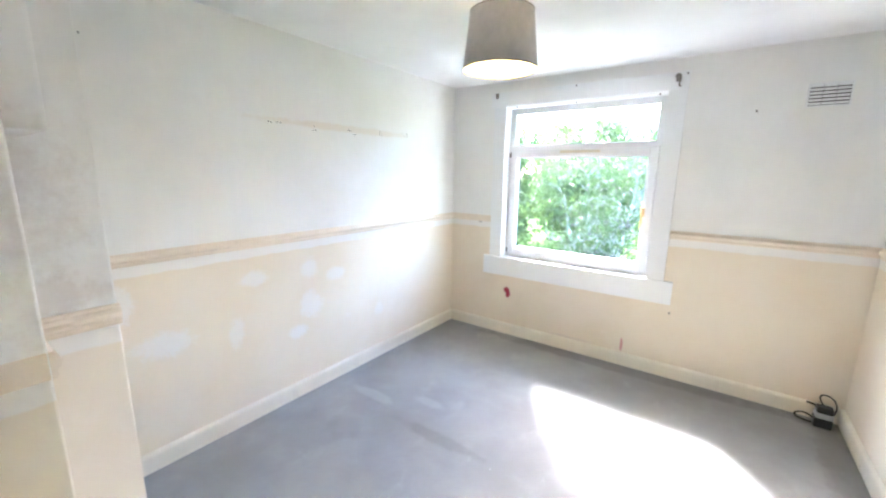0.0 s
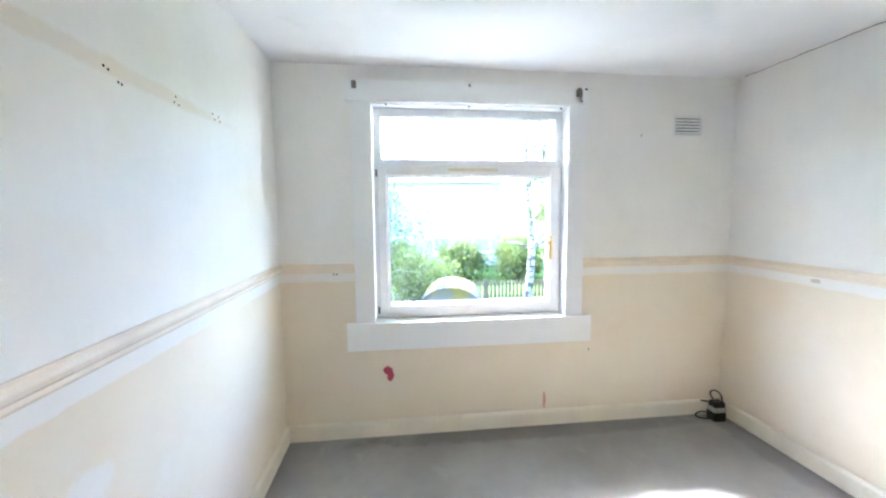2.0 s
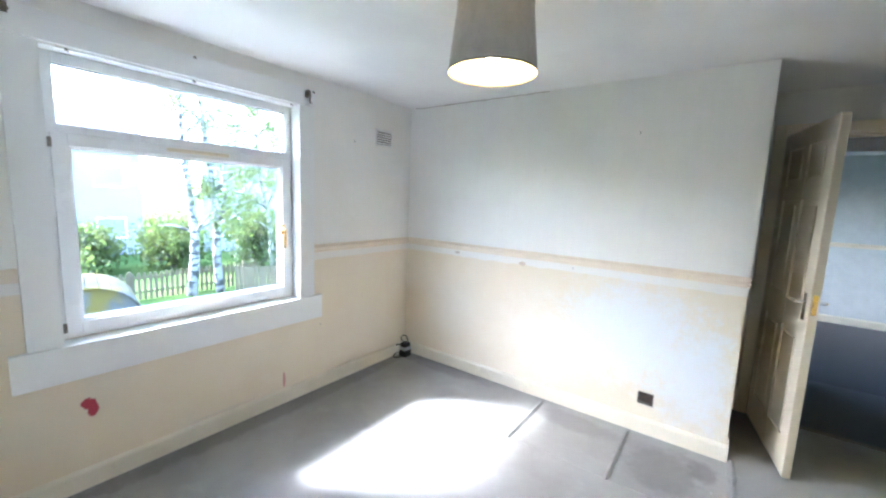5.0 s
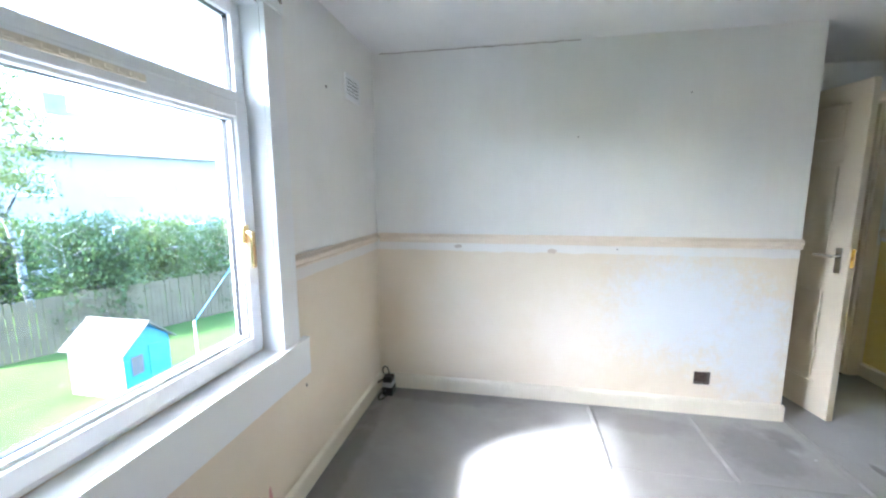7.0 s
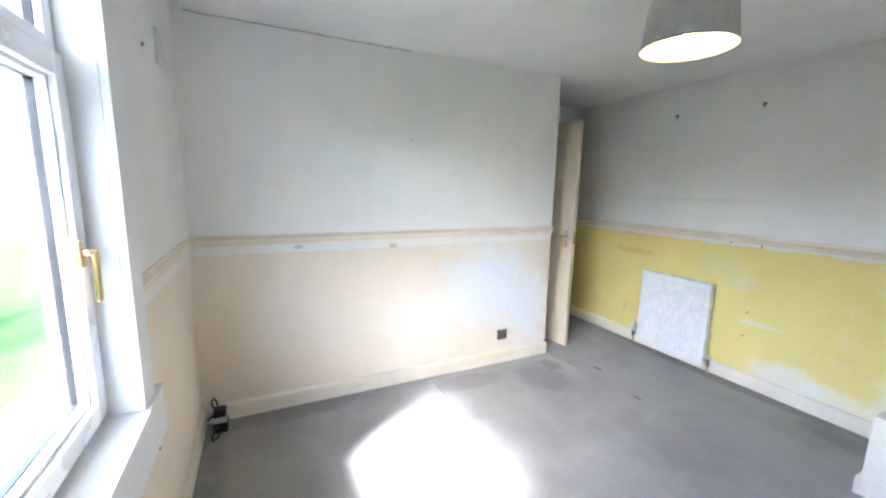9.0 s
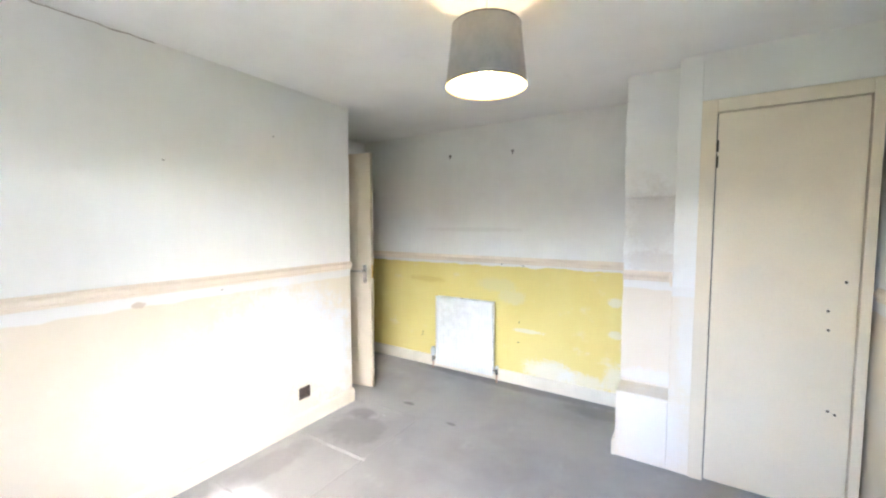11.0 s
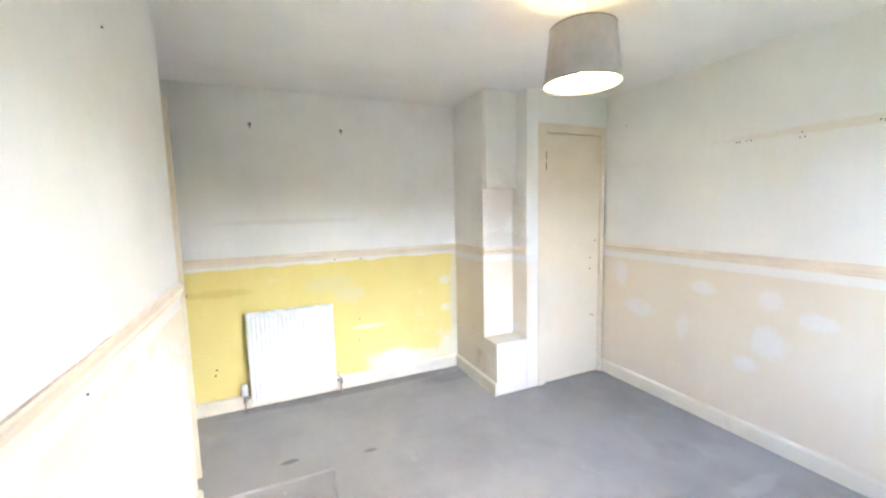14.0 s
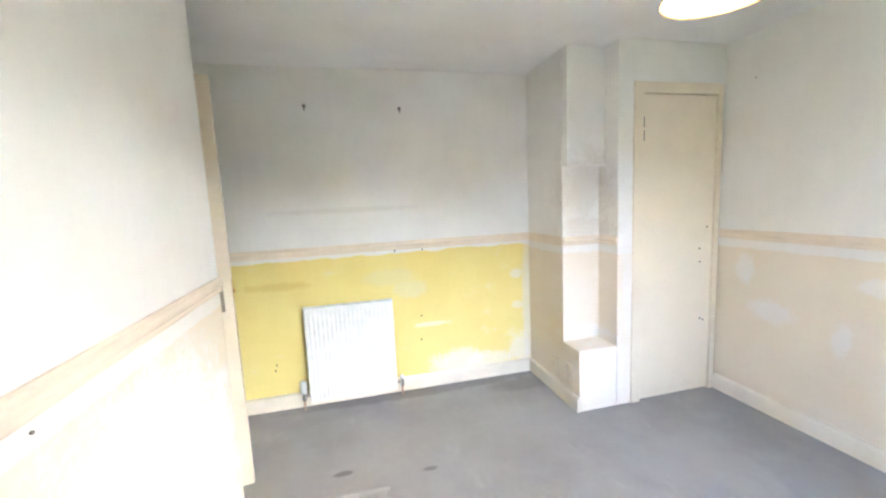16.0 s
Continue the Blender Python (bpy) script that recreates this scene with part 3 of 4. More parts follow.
# ---- cupboard ----
cup = tagged(new("cupboard_door"), "flush cream cupboard door, closed, with screw holes", "door", kind="structure")
box("leaf", (0.062, YB - 0.034, 0.010), (0.612, YB - 0.003, 1.966), M_DOOR, 0.003, cup)
for nm, a, b in (("architrave", (0.617, YB - 0.04, 0), (0.684, YB + 0.008, 2.037)), ("architrave", (0.019, YB - 0.04, 0), (0.058, YB + 0.008, 2.037)), ("architrave", (0.058, YB - 0.04, 1.971), (0.617, YB + 0.008, 2.037))):
    box(nm, a, b, M_DOOR, 0.003, cup)
# Dark sheet behind the leaf; its colour paints the shade in the gaps.
box("gap_shade_sheet", (0.055, YB - 0.06, 0.0), (0.62, YB - 0.045, 1.98), M_CAVITY_SHADE, 0.0, cup)
bm = bmesh.new()
for x, z in ((0.105, 1.130), (0.160, 0.990), (0.155, 0.900), (0.115, 0.500), (0.140, 0.512)):
    add_tube(bm, (x, YB - 0.006, z), (x, YB - 0.0015, z), 0.006, sides=10)
for z in (1.80, 1.72):
    add_box(bm, (0.606, YB - 0.006, z - 0.03), (0.616, YB + 0.001, z + 0.03), 0.001)
mesh_ob("screw_hole", bm, M_CAVITY_SHADE, cup)


# ---- radiator ----
def radiator():
    rad = tagged(new("radiator"), "small white ribbed panel radiator on yellow wall", "radiator")
    xa, xb, za, zb, yf, yk = 2.146, 2.742, 0.058, 0.713, -L + 0.092, -L + 0.038
    bm = bmesh.new()
    n = 19
    pitch = (xb - xa - 0.05) / n
    prof = [(xa, yf - 0.008), (xa + 0.012, yf - 0.003)]
    for i in range(n):
        u = xa + 0.025 + i * pitch
        prof += [(u, yf - 0.0045), (u + pitch * 0.22, yf), (u + pitch * 0.62, yf), (u + pitch * 0.84, yf - 0.0045)]
    prof += [(xb - 0.012, yf - 0.003), (xb, yf - 0.008), (xb, yf - 0.02), (xa, yf - 0.02)]
    rings = []
    for z, inset in ((za, 0.010), (za + 0.03, 0.006), (za + 0.045, 0.0), (zb - 0.06, 0.0), (zb - 0.045, 0.006), (zb - 0.012, 0.008)):
        flat = inset > 0
        rings.append([bm.verts.new((x, min(y, yf - 0.003) if flat else y, z)) for x, y in prof])
    for a, b in zip(rings, rings[1:]):
        for i in range(len(prof)):
            j = (i + 1) % len(prof)
            bm.faces.new((a[i], a[j], b[j], b[i]))
    bm.faces.new(rings[0]), bm.faces.new(rings[-1])
    mesh_ob("panel", bm, M_RAD, rad)
    bm = bmesh.new()
    add_box(bm, (xa, yk, za + 0.01), (xa + 0.006, yf - 0.012, zb - 0.005), 0.002), add_box(bm, (xb - 0.006, yk, za + 0.01), (xb, yf - 0.012, zb - 0.005), 0.002)
    add_box(bm, (xa + 0.02, yk, za + 0.02), (xb - 0.02, yk + 0.012, zb - 0.03), 0.003)
    add_box(bm, (xa + 0.05, -L, 0.2), (xa + 0.09, yk, 0.6), 0.0), add_box(bm, (xb - 0.09, -L, 0.2), (xb - 0.05, yk, 0.6), 0.0)
    mesh_ob("casing", bm, M_RAD, rad)
    bm = bmesh.new()
    add_box(bm, (xa - 0.002, yk - 0.002, zb - 0.008), (xb + 0.002, yk + 0.010, zb), 0.002), add_box(bm, (xa - 0.002, yf - 0.016, zb - 0.012), (xb + 0.002, yf - 0.004, zb), 0.003)
    for i in range(40):
        u = xa + 0.004 + i * (xb - xa - 0.012) / 39
        add_box(bm, (u, yk + 0.008, zb - 0.006), (u + 0.006, yf - 0.014, zb - 0.002), 0.0)
    mesh_ob("top_grille", bm, M_RAD, rad)
    for x, s in ((2.782, 1), (2.110, -1)):
        bm = bmesh.new()
        add_tube(bm, (x, -L + 0.069, 0.0), (x, -L + 0.069, 0.085), 0.0075)
        mesh_ob("pipe", bm, M_COPPER, rad, True)
        bm = bmesh.new()
        add_tube(bm, (x, -L + 0.069, 0.075), (x, -L + 0.069, 0.125), 0.013)
        add_tube(bm, (x, -L + 0.069, 0.105), (x - s * 0.045, -L + 0.069, 0.105), 0.010)
        add_tube(bm, (x, -L + 0.069, 0.072), (x, -L + 0.069, 0.088), 0.016, sides=6)
        mesh_ob("valve", bm, M_CHROME, rad, False)
    bm = bmesh.new()
    add_lathe(bm, (2.782, -L + 0.069, 0), [(0.0, 0.122), (0.019, 0.124), (0.024, 0.140), (0.025, 0.175), (0.021, 0.200), (0.012, 0.210), (0.0, 0.211)], 20)
    mesh_ob("valve_head", bm, M_RAD, rad, True)
    bm = bmesh.new()
    add_lathe(bm, (2.110, -L + 0.069, 0), [(0.0, 0.122), (0.014, 0.124), (0.015, 0.146), (0.0, 0.150)], 16)
    mesh_ob("valve_cap", bm, M_RAD, rad, True)


radiator()


# ---- small fittings ----
def wall_hook(x, z):
    bm = bmesh.new()
    add_box(bm, (x - 0.010, -L, z - 0.006), (x + 0.010, -L + 0.004, z + 0.014), 0.001)
    add_tube(bm, (x, -L + 0.003, z), (x, -L + 0.022, z - 0.006), 0.004, sides=8)
    add_tube(bm, (x, -L + 0.020, z - 0.006), (x, -L + 0.024, z + 0.010), 0.004, 0.003, 8)
    add_tube(bm, (x, -L + 0.004, z - 0.004), (x, -L + 0.010, z - 0.026), 0.0045, 0.003, 8)
    tagged(mesh_ob("picture_hook", bm, M_RUST), "small dark metal picture hook on bare wall", "hook", "picture hooks")


wall_hook(2.628, 2.030), wall_hook(2.008, 2.020)

# Small discs on the wall face, coloured as the shade inside screw holes.
for y, z in ((-1.900, 1.768), (-1.885, 1.766), (-1.845, 1.770), (-1.825, 1.768), (-1.592, 1.772), (-1.580, 1.748), (-1.60, 1.746), (-1.31, 1.776), (-1.295, 1.772), (-1.262, 1.752), (-1.25, 1.750),
             (-1.0, 1.792), (-0.985, 1.77), (-1.01, 1.772), (-0.75, 1.80), (-0.735, 1.782), (-0.70, 1.80), (-0.69, 1.784), (-2.93 + 0.25, 2.02), (-2.6, 1.09)):
    bm = bmesh.new()
    add_tube(bm, (0.0, y, z), (0.0015, y, z), 0.0038, 0.003, 9)
    mesh_ob("screw_hole", bm, M_CAVITY_SHADE, wall_w)
for y, z in ((-1.908, 1.944), (-1.300, 1.715), (-0.34, 1.06), (-1.56, 1.03)):
    bm = bmesh.new()
    add_tube(bm, (W, y, z), (W - 0.004, y, z), 0.003, 0.004, 9)
    mesh_ob("screw_hole", bm, M_RUST, wall_e)
for x, z in ((0.33, 1.045), (0.31, 1.046), (1.95, 0.50), (2.27, 1.9)):
    bm = bmesh.new()
    add_tube(bm, (x, 0, z), (x + 0.004, -0.003, z), 0.008, 0.006, 9)
    mesh_ob("screw_hole", bm, M_RUST, wall_n)
for x, z in ((1.93, 0.55), (1.94, 0.37), (2.95, 0.32), (2.96, 0.28), (1.9, 1.04), (2.1, 1.045)):
    bm = bmesh.new()
    add_tube(bm, (x, -L, z), (x, -L + 0.0015, z), 0.006, 0.005, 9)
    mesh_ob("screw_hole", bm, M_CAVITY_SHADE, wall_s)

sock = tagged(new("socket_box"), "empty recessed metal socket back box in the wall", "socket")
bm = bmesh.new()
y0, y1, za, zb = SOCK
add_box(bm, (W + 0.035, y0, za), (W + 0.038, y1, zb))
for a, b in (((W + 0.002, y0, za), (W + 0.035, y0 + 0.002, zb)), ((W + 0.002, y1 - 0.002, za), (W + 0.035, y1, zb)), ((W + 0.002, y0, za), (W + 0.035, y1, za + 0.002)), ((W + 0.002, y0, zb - 0.002), (W + 0.035, y1, zb))):
    add_box(bm, a, b)
mesh_ob("back_box", bm, M_STEEL, sock)
for y in (y0 + 0.004, y1 - 0.004):
    bm = bmesh.new()
    add_tube(bm, (W + 0.004, y, za + 0.042), (W + 0.02, y, za + 0.042), 0.004, sides=8)
    mesh_ob("lug", bm, M_RUST, sock)


def grille(y):
    g = tagged(new("air_grille"), "small white painted louvred air grille in the boxing", "vent", "air grilles")
    bm = bmesh.new()
    for a, b in (((XB, y, 0.118), (XB + 0.006, y + 0.008, 0.282)), ((XB, y + 0.078, 0.118), (XB + 0.006, y + 0.086, 0.282)), ((XB, y + 0.008, 0.118), (XB + 0.006, y + 0.078, 0.126)), ((XB, y + 0.008, 0.274), (XB + 0.006, y + 0.078, 0.282))):
        add_box(bm, a, b, 0.001)
    mesh_ob("surround", bm, M_CHASE, g)
    for i in range(6):
        u = y + 0.010 + i * 0.0118
        box("slat", (XB, u, 0.126), (XB + 0.005, u + 0.0052, 0.274), M_CHASE, 0.0, g)
    # Dark sheet on the boxing's face; its colour gives the slots their shade.
    box("back", (XB, y + 0.008, 0.126), (XB + 0.0015, y + 0.078, 0.274), M_STEEL, 0.0, g)


grille(-3.165), grille(-3.045)

plug = tagged(new("power_adapter"), "black mains adapter with coiled cable in the floor corner", "adapter")
bm = bmesh.new()
add_box(bm, (2.786, -0.135, 0.0), (2.872, -0.058, 0.064), 0.010)
add_box(bm, (2.792, -0.128, 0.090), (2.870, -0.062, 0.130), 0.012)
mesh_ob("body", bm, M_BLACK, plug)
box("label", (2.789, -0.131, 0.060), (2.871, -0.060, 0.093), M_GREYP, 0.004, plug)
cable("cable", [(2.83, -0.08, 0.12), (2.79, -0.06, 0.175), (2.83, -0.06, 0.20), (2.885, -0.07, 0.17), (2.89, -0.09, 0.10), (2.86, -0.06, 0.03)], 0.0045, M_BLACK, plug)
cable("cable", [(2.80, -0.09, 0.03), (2.76, -0.08, 0.06), (2.71, -0.06, 0.04), (2.70, -0.06, 0.006), (2.75, -0.09, 0.006), (2.81, -0.10, 0.01)], 0.0045, M_BLACK, plug)
cable("cable", [(2.81, -0.07, 0.11), (2.77, -0.05, 0.115), (2.755, -0.045, 0.112)], 0.006, M_BLACK, plug)


# ceiling crack and carpet seams
def ragged_strip(name, pts, half, mat, parent, lift):
    bm = bmesh.new()
    prev = None
    for i, p in enumerate(pts):
        p = Vector(p)
        w = half * (0.5 + random.random())
        row = [bm.verts.new(p + Vector(o) * w + Vector(q)) for o, q in lift]
        if prev:
            for k in range(len(row) - 1):
                bm.faces.new((prev[k], prev[k + 1], row[k + 1], row[k]))
        prev = row
    return mesh_ob(name, bm, mat, parent)


ragged_strip("crack", [(W - 0.002, -0.05 - 1.24 * i / 60, H - 0.008 + 0.006 * noise.noise((i * 0.3, 0, 0)) + random.uniform(-0.0015, 0.0015)) for i in range(61)], 0.002, M_CAVITY_GREY, wall_e, [((0, 0, 1), (0, 0, 0)), ((0, 0, -1), (0, 0, 0))])
SEAM = [((0, 1, 0), (0, 0.004, 0.0005)), ((0, 0.4, 0), (0, 0, 0.009)), ((0, -0.3, 0), (0, 0, 0.010)), ((0, -1, 0), (0, -0.004, 0.0005))]
SEAMX = [((1, 0, 0), (0.004, 0, 0.0005)), ((0.4, 0, 0), (0, 0, 0.004)), ((-0.3, 0, 0), (0, 0, 0.0045)), ((-1, 0, 0), (-0.004, 0, 0.0005))]
for xa, xb, y, half in ((2.30, 2.88, -1.432, 0.012), (2.30, 2.88, -2.02, 0.012), (2.30, 2.95, -2.578, 0.014)):
    ragged_strip("seam", [(xa + (xb - xa) * i / 16, y + random.uniform(-0.003, 0.003), 0) for i in range(17)], half, M_FLOOR, floor, SEAM)
ragged_strip("seam", [(2.32 + random.uniform(-0.003, 0.003), -2.58 + 1.15 * i / 24, 0) for i in range(25)], 0.006, M_FLOOR, floor, SEAMX)
for i in range(12):
    x, y = random.uniform(1.1, 2.7), random.uniform(-3.3, -1.6)
    bm = bmesh.new()
    add_box(bm, (x, y, 0.0), (x + random.uniform(0.004, 0.012), y + random.uniform(0.003, 0.008), 0.003), 0.001)
    tagged(mesh_ob("debris", bm, M_FLOOR if i % 4 else M_GREYP), "tiny crumb of plaster debris on the carpet", "debris", "floor debris")

# ---- outside ----
GZ = -2.6
kq = Mat("lawn", 1.0, spec=0.0)
qc = kq.mix(kq.ramp(kq.noise(0.9, 6), 0.35, 0.7), (0.050, 0.082, 0.026), (0.078, 0.110, 0.036))
qc = kq.mix(kq.ramp(kq.noise(30, 3), 0.4, 0.7, 0, 0.6), qc, (0.045, 0.10, 0.022))
qc = kq.mix(kq.ramp(kq.noise(1.4, 5, rough=0.7), 0.62, 0.7), qc, (0.11, 0.095, 0.075))
kq.bump(kq.noise(40, 3), 0.8, 0.05)
M_LAWN = kq.color(qc)
bm = bmesh.new()
bmesh.ops.create_grid(bm, x_segments=40, y_segments=40, size=400)
for v in bm.verts:
    v.co.z = GZ
tagged(mesh_ob("ground", bm, M_LAWN), "green lawn", "ground", kind="structure")

# Hidden grey slab, added to bounce neutral daylight up to the ceiling.
M_BOUNCE = plain("bounce_slab_concrete", (0.30, 0.29, 0.27), 0.9, vary=0.2, scale=1.5, grain=60)
slab("bounce_slab", 2, GZ + 0.004, GZ + 0.05, (-6.0, 14.0), (0.2, 3.8), M_BOUNCE)
kb = Mat("birch_bark", 0.8)
bc = kb.mix(kb.ramp(kb.noise(1.6, 5, (2, 2, 4)), 0.48, 0.55), (0.24, 0.235, 0.22), (0.035, 0.035, 0.030))
kb.bump(kb.noise(20, 4), 0.5, 0.02)
M_BARK = kb.color(bc)


def leaf_mat(name, a, b):
    k = Mat(name, 0.55, spec=0.3)
    c = k.mix(k.ramp(k.noise(1.7, 3), 0.35, 0.65), a, b)
    c = k.mix(k.ramp(k.noise(12, 2), 0.4, 0.7, 0, 0.5), c, tuple(v * 0.6 for v in a))
    k.put(k.b.inputs["Transmission Weight"], 0.0)
    tr = k.n("ShaderNodeBsdfTranslucent")
    k.put(tr.inputs[0], c)
    mx = k.n("ShaderNodeMixShader")
    k.put(mx.inputs[0], 0.45), k.put(mx.inputs[1], k.b.outputs[0]), k.put(mx.inputs[2], tr.outputs[0])
    k.put(k.nt.nodes["Material Output"].inputs["Surface"], mx.outputs[0])
    return k.color(c)


M_LEAF = leaf_mat("spring_leaves", (0.070, 0.110, 0.026), (0.105, 0.13, 0.032))
M_LEAF2 = leaf_mat("shrub_leaves", (0.045, 0.082, 0.024), (0.066, 0.100, 0.030))


def tree(name, x, y, height, spread, leaves, low, trunk, bark, leafmat, label, stems=1, size=0.07):
    ob = tagged(new(name), label, "tree" if name.endswith("tree") else "shrub")
    ob.location = (x, y, GZ)
    rnd = random.Random(int(x * 100 + y * 7))
    bm = bmesh.new()
    tips = []
    for s in range(stems):
        p = Vector((rnd.uniform(-0.3, 0.3), rnd.uniform(-0.3, 0.3), 0)) * (stems > 1)
        lean = Vector((rnd.uniform(-0.12, 0.12), rnd.uniform(-0.12, 0.12), 1)) + p * (0.9 if stems > 1 else 0)
        n, r = 9, trunk
        for i in range(n):
            q = p + (lean + Vector((rnd.uniform(-0.12, 0.12), rnd.uniform(-0.12, 0.12), 0))).normalized() * height / n
            r2 = trunk * (1 - (i + 1) / (n + 0.6))
            add_tube(bm, p, q, r, r2, 8, False)
            if q.z > low:
                for _ in range(4):
                    a = rnd.uniform(0, 6.28)
                    reach = spread * (1 - 0.6 * q.z / height) * rnd.uniform(0.5, 1.1)
                    tip = q + Vector((math.cos(a) * reach, math.sin(a) * reach, reach * rnd.uniform(0.1, 0.8)))
                    mid = q.lerp(tip, 0.5) + Vector((0, 0, reach * 0.12))
                    add_tube(bm, q, mid, r2 * 0.45 + 0.006, r2 * 0.25 + 0.004, 5, False), add_tube(bm, mid, tip, r2 * 0.25 + 0.004, 0.003, 5, False)
                    tips += [mid, tip, mid.lerp(tip, 0.5)]
                    for _ in range(2):
                        t2 = mid.lerp(tip, rnd.random()) + Vector((rnd.gauss(0, 0.3), rnd.gauss(0, 0.3), rnd.uniform(-0.5, 0.1))) * spread * 0.5
                        add_tube(bm, mid, t2, 0.006, 0.002, 4, False)
                        tips += [t2, mid.lerp(t2, 0.6)]
            p, r = q, r2
    mesh_ob("trunk", bm, bark, ob, True)
    bm = bmesh.new()
    for i in range(leaves):
        c = rnd.choice(tips) + Vector((rnd.gauss(0, 0.16), rnd.gauss(0, 0.16), rnd.gauss(-0.06, 0.17)))
        s = size * rnd.uniform(0.6, 1.3)
        m = Matrix.Translation(c) @ Euler((rnd.uniform(0, 6.28), rnd.uniform(0, 6.28), rnd.uniform(0, 6.28))).to_matrix().to_4x4()
        bm.faces.new([bm.verts.new(m @ Vector(q)) for q in ((-s, 0, 0), (0, -s * 0.55, s * 0.12), (s, 0, 0), (0, s * 0.55, s * 0.12))])
    tagged(mesh_ob("foliage", bm, leafmat, ob), kind="stuff")
    return ob


tree("birch_tree", 6.3, 13.95, 11.0, 2.8, 9000, 1.3, 0.19, M_BARK, M_LEAF, "white-barked birch tree with fresh green leaves", 1, 0.05)
tree("birch_tree", 7.3, 13.85, 12.0, 2.6, 11000, 1.5, 0.16, M_BARK, M_LEAF, "white-barked birch tree with fresh green leaves", 1, 0.05)
tree("birch_tree", 10.6, 15.5, 10.0, 2.8, 7000, 1.2, 0.14, M_BARK, M_LEAF, "slim birch tree with fresh green leaves")
tree("garden_tree", -0.6, 8.6, 4.7, 1.9, 9500, 0.7, 0.07, M_BARK, M_LEAF2, "many-stemmed leafy garden tree", 6, 0.048)
tree("garden_shrub", 1.0, 10.4, 2.6, 1.0, 6000, 0.3, 0.04, M_BARK, M_LEAF, "loose yellow-green garden shrub", 5, 0.05)
tree("garden_shrub", 9.4, 10.9, 3.0, 1.6, 9000, 0.3, 0.04, M_BARK, M_LEAF2, "dense green garden shrub by the fence", 6, 0.06)
tree("garden_shrub", 12.3, 9.6, 2.8, 1.5, 8000, 0.3, 0.04, M_BARK, M_LEAF2, "dense green garden shrub by the fence", 6, 0.06)

tree("garden_tree", -6.5, 21.0, 6.5, 3.0, 12000, 0.8, 0.10, M_BARK, M_LEAF, "spreading leafy tree beyond the fence", 5, 0.10)
for x, y, h in ((0.0, 21.5, 2.0), (4.5, 21.0, 1.8), (8.0, 20.5, 2.2), (11.0, 17.5, 2.6), (14.5, 14.0, 2.6)):
    tagged(tree("garden_shrub", x, y, h, 1.9, 4000, 0.2, 0.05, M_BARK, M_LEAF2 if int(x) % 2 else M_LEAF, "broad garden shrub along the far boundary", 7, 0.11), group="far shrubs")
# Mostly unseen trees, added to hold low skylight off the walls.
for x, y, h in ((-5.5, 10.5, 5.6), (-8.5, 7.0, 5.4), (-2.8, 15.5, 5.8), (-11.5, 4.0, 5.2)):
    tree("garden_tree", x, y, h, 2.8, 11000, 0.6, 0.10, M_BARK, M_LEAF2, "many-stemmed leafy tree added to screen skylight from the window", 6, 0.11)
M_FENCE = plain("weathered_fence_timber", (0.11, 0.09, 0.053), 0.85, vary=0.3, scale=3, grain=40)


def fence(name, p, q, height, gap, width, label):
    ob = tagged(new(name), label, "fence")
    p, q = Vector((*p, GZ)), Vector((*q, GZ))
    ob.matrix_world = Matrix.Translation(p) @ Matrix.Rotation(math.atan2(q.y - p.y, q.x - p.x), 4, "Z")
    length = (q - p).length
    bm = bmesh.new()
    add_box(bm, (0, 0, 0), (width, 0.02, height), 0.004)
    first = mesh_ob("picket", bm, M_FENCE, ob)
    for i in range(1, int(length / gap)):
        o = new("picket", first.data)
        o.parent, o.location = ob, (i * gap, 0, random.uniform(-0.02, 0.015))
        o.rotation_euler = (0, random.uniform(-0.012, 0.012), 0)
    bm = bmesh.new()
    for z in (height * 0.25, height * 0.78):
        add_box(bm, (0, 0.02, z), (length, 0.06, z + 0.07))
    for i in range(int(length / 2) + 1):
        add_box(bm, (i * 2, 0.06, 0), (i * 2 + 0.09, 0.15, height + 0.05))
    mesh_ob("rail", bm, M_FENCE, ob)


fence("picket_fence", (0.5, 14.5), (9.2, 14.3), 1.0, 0.17, 0.09, "weathered timber picket fence across the garden")
fence("board_fence", (6.6, 11.1), (15.5, 7.0), 1.45, 0.125, 0.115, "close-boarded weathered timber fence")


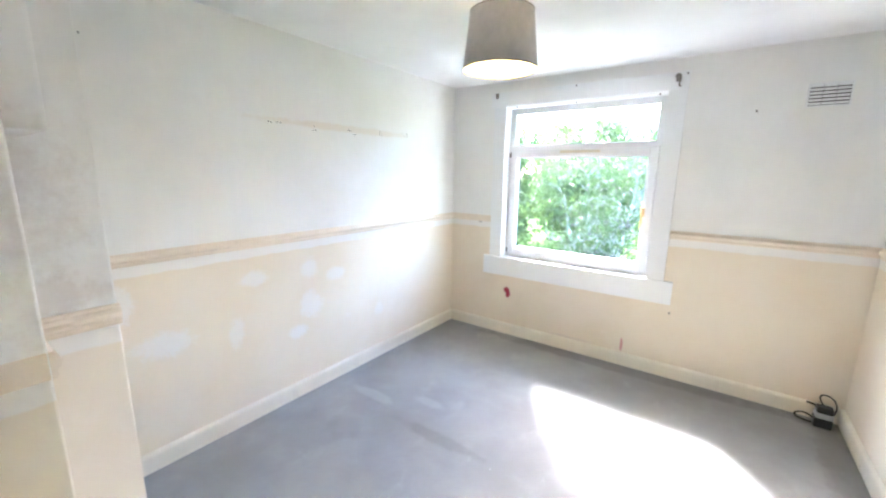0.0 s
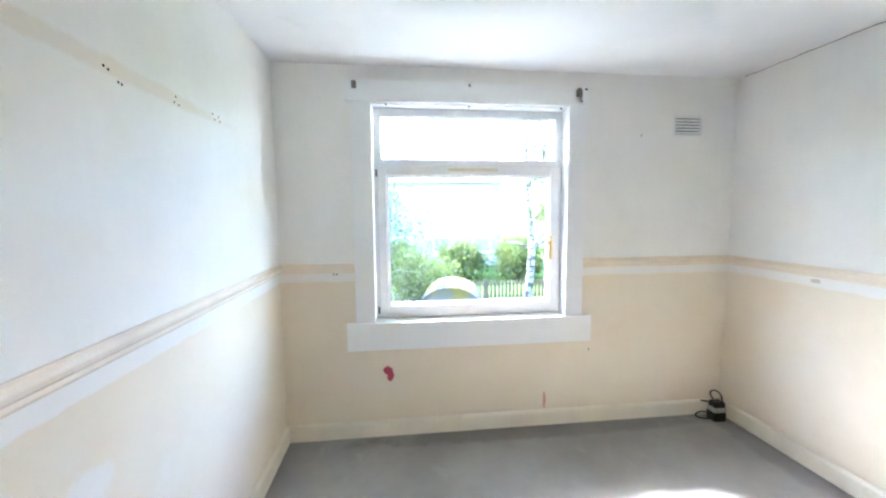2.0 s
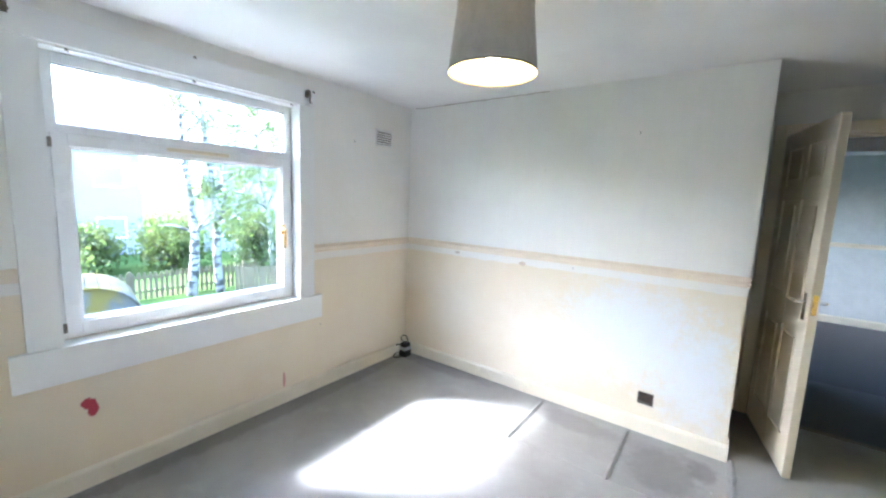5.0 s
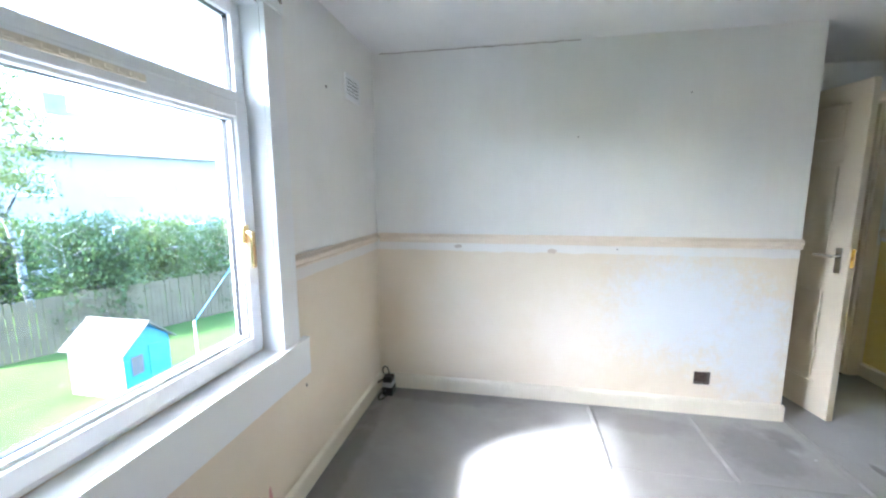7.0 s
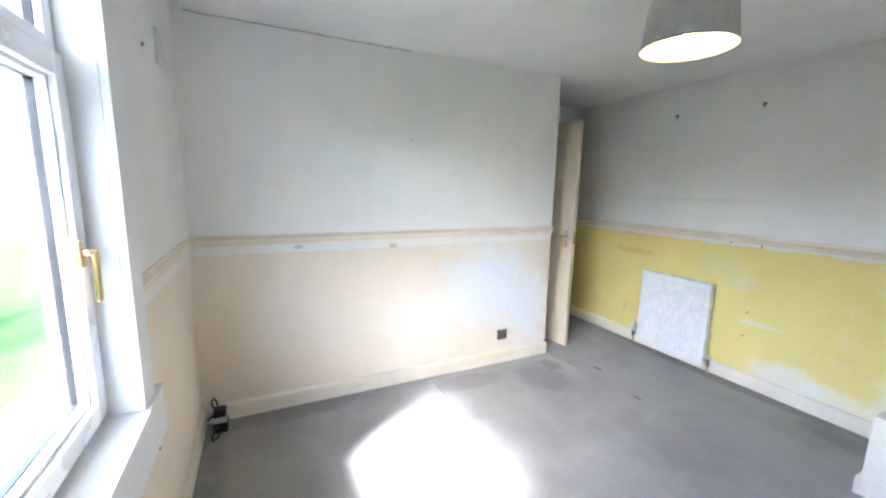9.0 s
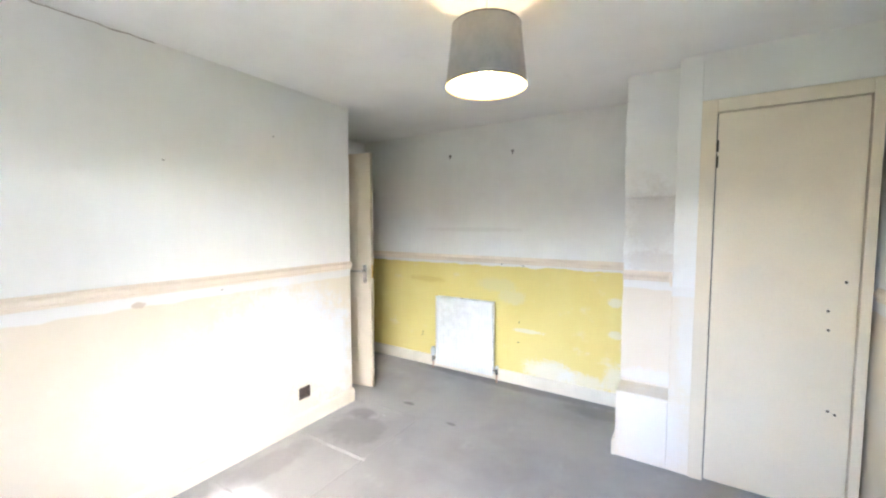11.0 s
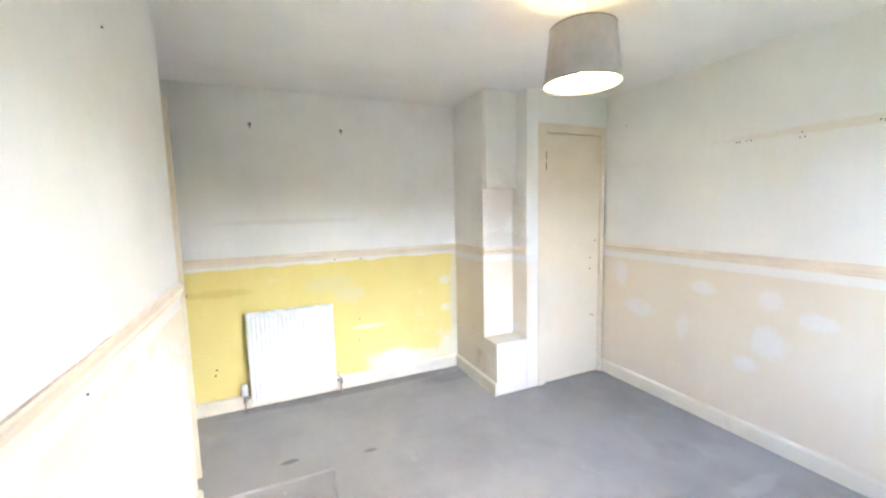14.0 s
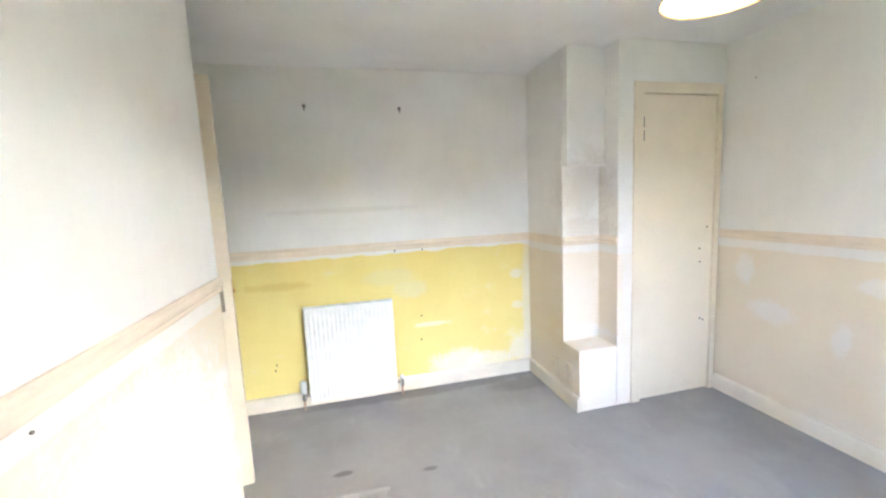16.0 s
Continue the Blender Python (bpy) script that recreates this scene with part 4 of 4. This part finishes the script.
def playhouse():
    ob = tagged(new("playhouse"), "small white and bright blue timber playhouse on the lawn", "shed")
    blue, pale = plain("bright_blue_paint", (0.025, 0.15, 0.28), 0.5), plain("pale_pink_paint", (0.36, 0.31, 0.29), 0.6)
    bm = bmesh.new()
    w, d, e, r = 1.0, 1.35, 1.0, 1.42
    for i in range(9):
        z = i * e / 9
        for a, b in (((0, 0, z), (0.02, d, z + e / 9 - 0.006)), ((w - 0.02, 0, z), (w, d, z + e / 9 - 0.006)), ((0, d - 0.02, z), (w, d, z + e / 9 - 0.006))):
            add_box(bm, a, b, 0.003)
    mesh_ob("wall", bm, pale, ob)
    bm = bmesh.new()
    add_box(bm, (0, -0.005, 0), (w, 0.02, e), 0.003)
    f = [bm.verts.new(c) for c in ((0, 0, e), (w, 0, e), (w / 2, 0, r))] + [bm.verts.new(c) for c in ((0, 0.02, e), (w, 0.02, e), (w / 2, 0.02, r))]
    bm.faces.new(f[:3]), bm.faces.new(f[3:])
    mesh_ob("gable", bm, blue, ob)
    bm = bmesh.new()
    add_box(bm, (0.52, -0.022, 0.04), (0.9, -0.006, 0.92), 0.004)
    mesh_ob("door", bm, plain("sky_blue_paint", (0.035, 0.20, 0.34), 0.5), ob)
    bm = bmesh.new()
    add_box(bm, (0.14, -0.015, 0.42), (0.38, -0.004, 0.80), 0.0), add_box(bm, (-0.012, 0.45, 0.4), (0.0, 0.85, 0.75), 0.0)
    mesh_ob("window", bm, plain("dull_pane", (0.10, 0.09, 0.09), 0.2), ob)
    bm = bmesh.new()
    for s in (0, 1):
        for i in range(6):
            t0, t1 = i / 6, (i + 1) / 6 + 0.03
            xa, xb = (-0.1 + t0 * (w / 2 + 0.1), -0.1 + t1 * (w / 2 + 0.1))
            za, zb = (e - 0.08 + t0 * (r - e + 0.08), e - 0.08 + t1 * (r - e + 0.08))
            xa, xb = (w - xa, w - xb) if s else (xa, xb)
            q = [bm.verts.new((x, y, z + h)) for h in (0, 0.025) for x, z in ((xa, za), (xb, zb)) for y in (-0.12, d + 0.08)]
            for g in ((0, 1, 3, 2), (4, 5, 7, 6), (0, 1, 5, 4), (2, 3, 7, 6), (0, 2, 6, 4), (1, 3, 7, 5)):
                bm.faces.new([q[k] for k in g])
    mesh_ob("roof", bm, plain("grey_roof_felt", (0.12, 0.11, 0.09), 0.9, vary=0.3), ob)
    ob.matrix_world = pose(6.25, 6.45, GZ, 0, 0, 0)


playhouse()


def barrel_shed(x, y):
    """A garden store with a rounded roof of curved boards, mossy on top."""
    ob = tagged(new("garden_store"), "grey garden store with a rounded mossy roof", "shed")
    k = Mat("mossy_roof_sheet", 0.95, spec=0.05)
    c = k.mix(k.ramp(k.noise(2.2, 5), 0.42, 0.6), (0.06, 0.064, 0.064), (0.08, 0.068, 0.02))
    k.bump(k.noise(30, 3), 0.3, 0.01)
    roof = k.color(c)
    r, base, d, n = 0.80, 1.50, 1.6, 14
    bm = bmesh.new()
    for a, b in (((-r, 0, 0), (r, 0.03, base)), ((-r, d - 0.03, 0), (r, d, base)), ((-r, 0.03, 0), (-r + 0.03, d - 0.03, base)), ((r - 0.03, 0.03, 0), (r, d - 0.03, base))):
        add_box(bm, a, b, 0.004)
    mesh_ob("wall", bm, M_FENCE, ob)
    for i in range(n):
        a0, a1 = math.pi * i / n, math.pi * (i + 1) / n - 0.012
        bm = bmesh.new()
        v = [bm.verts.new((q * math.cos(a), yy, base + 0.8 * q * math.sin(a))) for yy in (-0.06, d + 0.06) for q, a in ((r + 0.05, a0), (r + 0.05, a1), (r + 0.02, a1), (r + 0.02, a0))]
        for g in ((0, 1, 2, 3), (4, 5, 6, 7), (0, 1, 5, 4), (1, 2, 6, 5), (2, 3, 7, 6), (3, 0, 4, 7)):
            bm.faces.new([v[j] for j in g])
        mesh_ob("roof_board", bm, roof, ob)
    for yy in (0.0, d - 0.03):
        bm = bmesh.new()
        rims = [[bm.verts.new((r * math.cos(math.pi * i / n), q, base + 0.8 * r * math.sin(math.pi * i / n))) for i in range(n + 1)] for q in (yy, yy + 0.03)]
        bm.faces.new(rims[0]), bm.faces.new(rims[1])
        for i in range(n + 1):
            j = (i + 1) % (n + 1)
            bm.faces.new((rims[0][i], rims[0][j], rims[1][j], rims[1][i]))
        mesh_ob("gable", bm, roof, ob)
    ob.matrix_world = pose(x, y, GZ, 0, 0, -10)


barrel_shed(1.95, 7.0)
post = tagged(new("clothes_pole"), "white clothes pole standing in the garden", "pole")
post.location = (7.3, 5.8, GZ)
bm = bmesh.new()
add_tube(bm, (0, 0, 0), (0, 0, 1.3), 0.022, 0.02)
mesh_ob("post", bm, M_GREYP, post, True)
cable("washing_line", [(0, 0, 1.28), (1.2, 0.6, 1.5), (3.0, 1.4, 2.0)], 0.008, plain("blue_cord", (0.1, 0.3, 0.5), 0.5), post)


def house(x, y, width, turn):
    ob = tagged(new("house"), "pale rendered two-storey house with tiled roof", "house", "houses beyond the gardens")
    d, e, r = 8.0, 6.3, 9.0
    render_wall, tiles = plain("pale_render", (0.26, 0.27, 0.28), 0.9, scale=1.0), plain("grey_roof_tiles", (0.16, 0.15, 0.15), 0.8, vary=0.3, scale=2, grain=14)
    bm = bmesh.new()
    add_box(bm, (0, 0, 0), (width, d, e), 0.0)
    mesh_ob("wall", bm, render_wall, ob)
    bm = bmesh.new()
    q = [bm.verts.new(c) for c in ((-0.4, -0.4, e), (width + 0.4, -0.4, e), (width + 0.4, d / 2, r), (-0.4, d / 2, r), (-0.4, d + 0.4, e), (width + 0.4, d + 0.4, e))]
    for g in ((0, 1, 2, 3), (3, 2, 5, 4), (0, 3, 4), (1, 2, 5), (0, 1, 5, 4)):
        bm.faces.new([q[k] for k in g])
    add_box(bm, (width * 0.5 - 0.5, d / 2 - 0.4, r - 0.6), (width * 0.5 + 0.5, d / 2 + 0.4, r + 0.9))
    mesh_ob("roof", bm, tiles, ob)
    n = int(width / 3)
    for s in (1.0, 4.0):
        for i in range(n):
            u = (i + 0.5) * width / n
            bm = bmesh.new()
            frame_ring(bm, u - 0.7, u + 0.7, s, s + 1.25, 0.09, -0.06, 0.02, 0.0)
            w = mesh_ob("window", bm, M_UPVC, ob)
            box("pane", (u - 0.61, -0.02, s + 0.09), (u + 0.61, -0.005, s + 1.16), plain_pane, 0.0, w)
    ob.matrix_world = pose(x, y, GZ, 0, 0, turn)


plain_pane = plain("dark_far_pane", (0.22, 0.23, 0.25), 0.1)
house(-6.5, 27.5, 15, -4), house(11.4, 25.3, 14, -26)
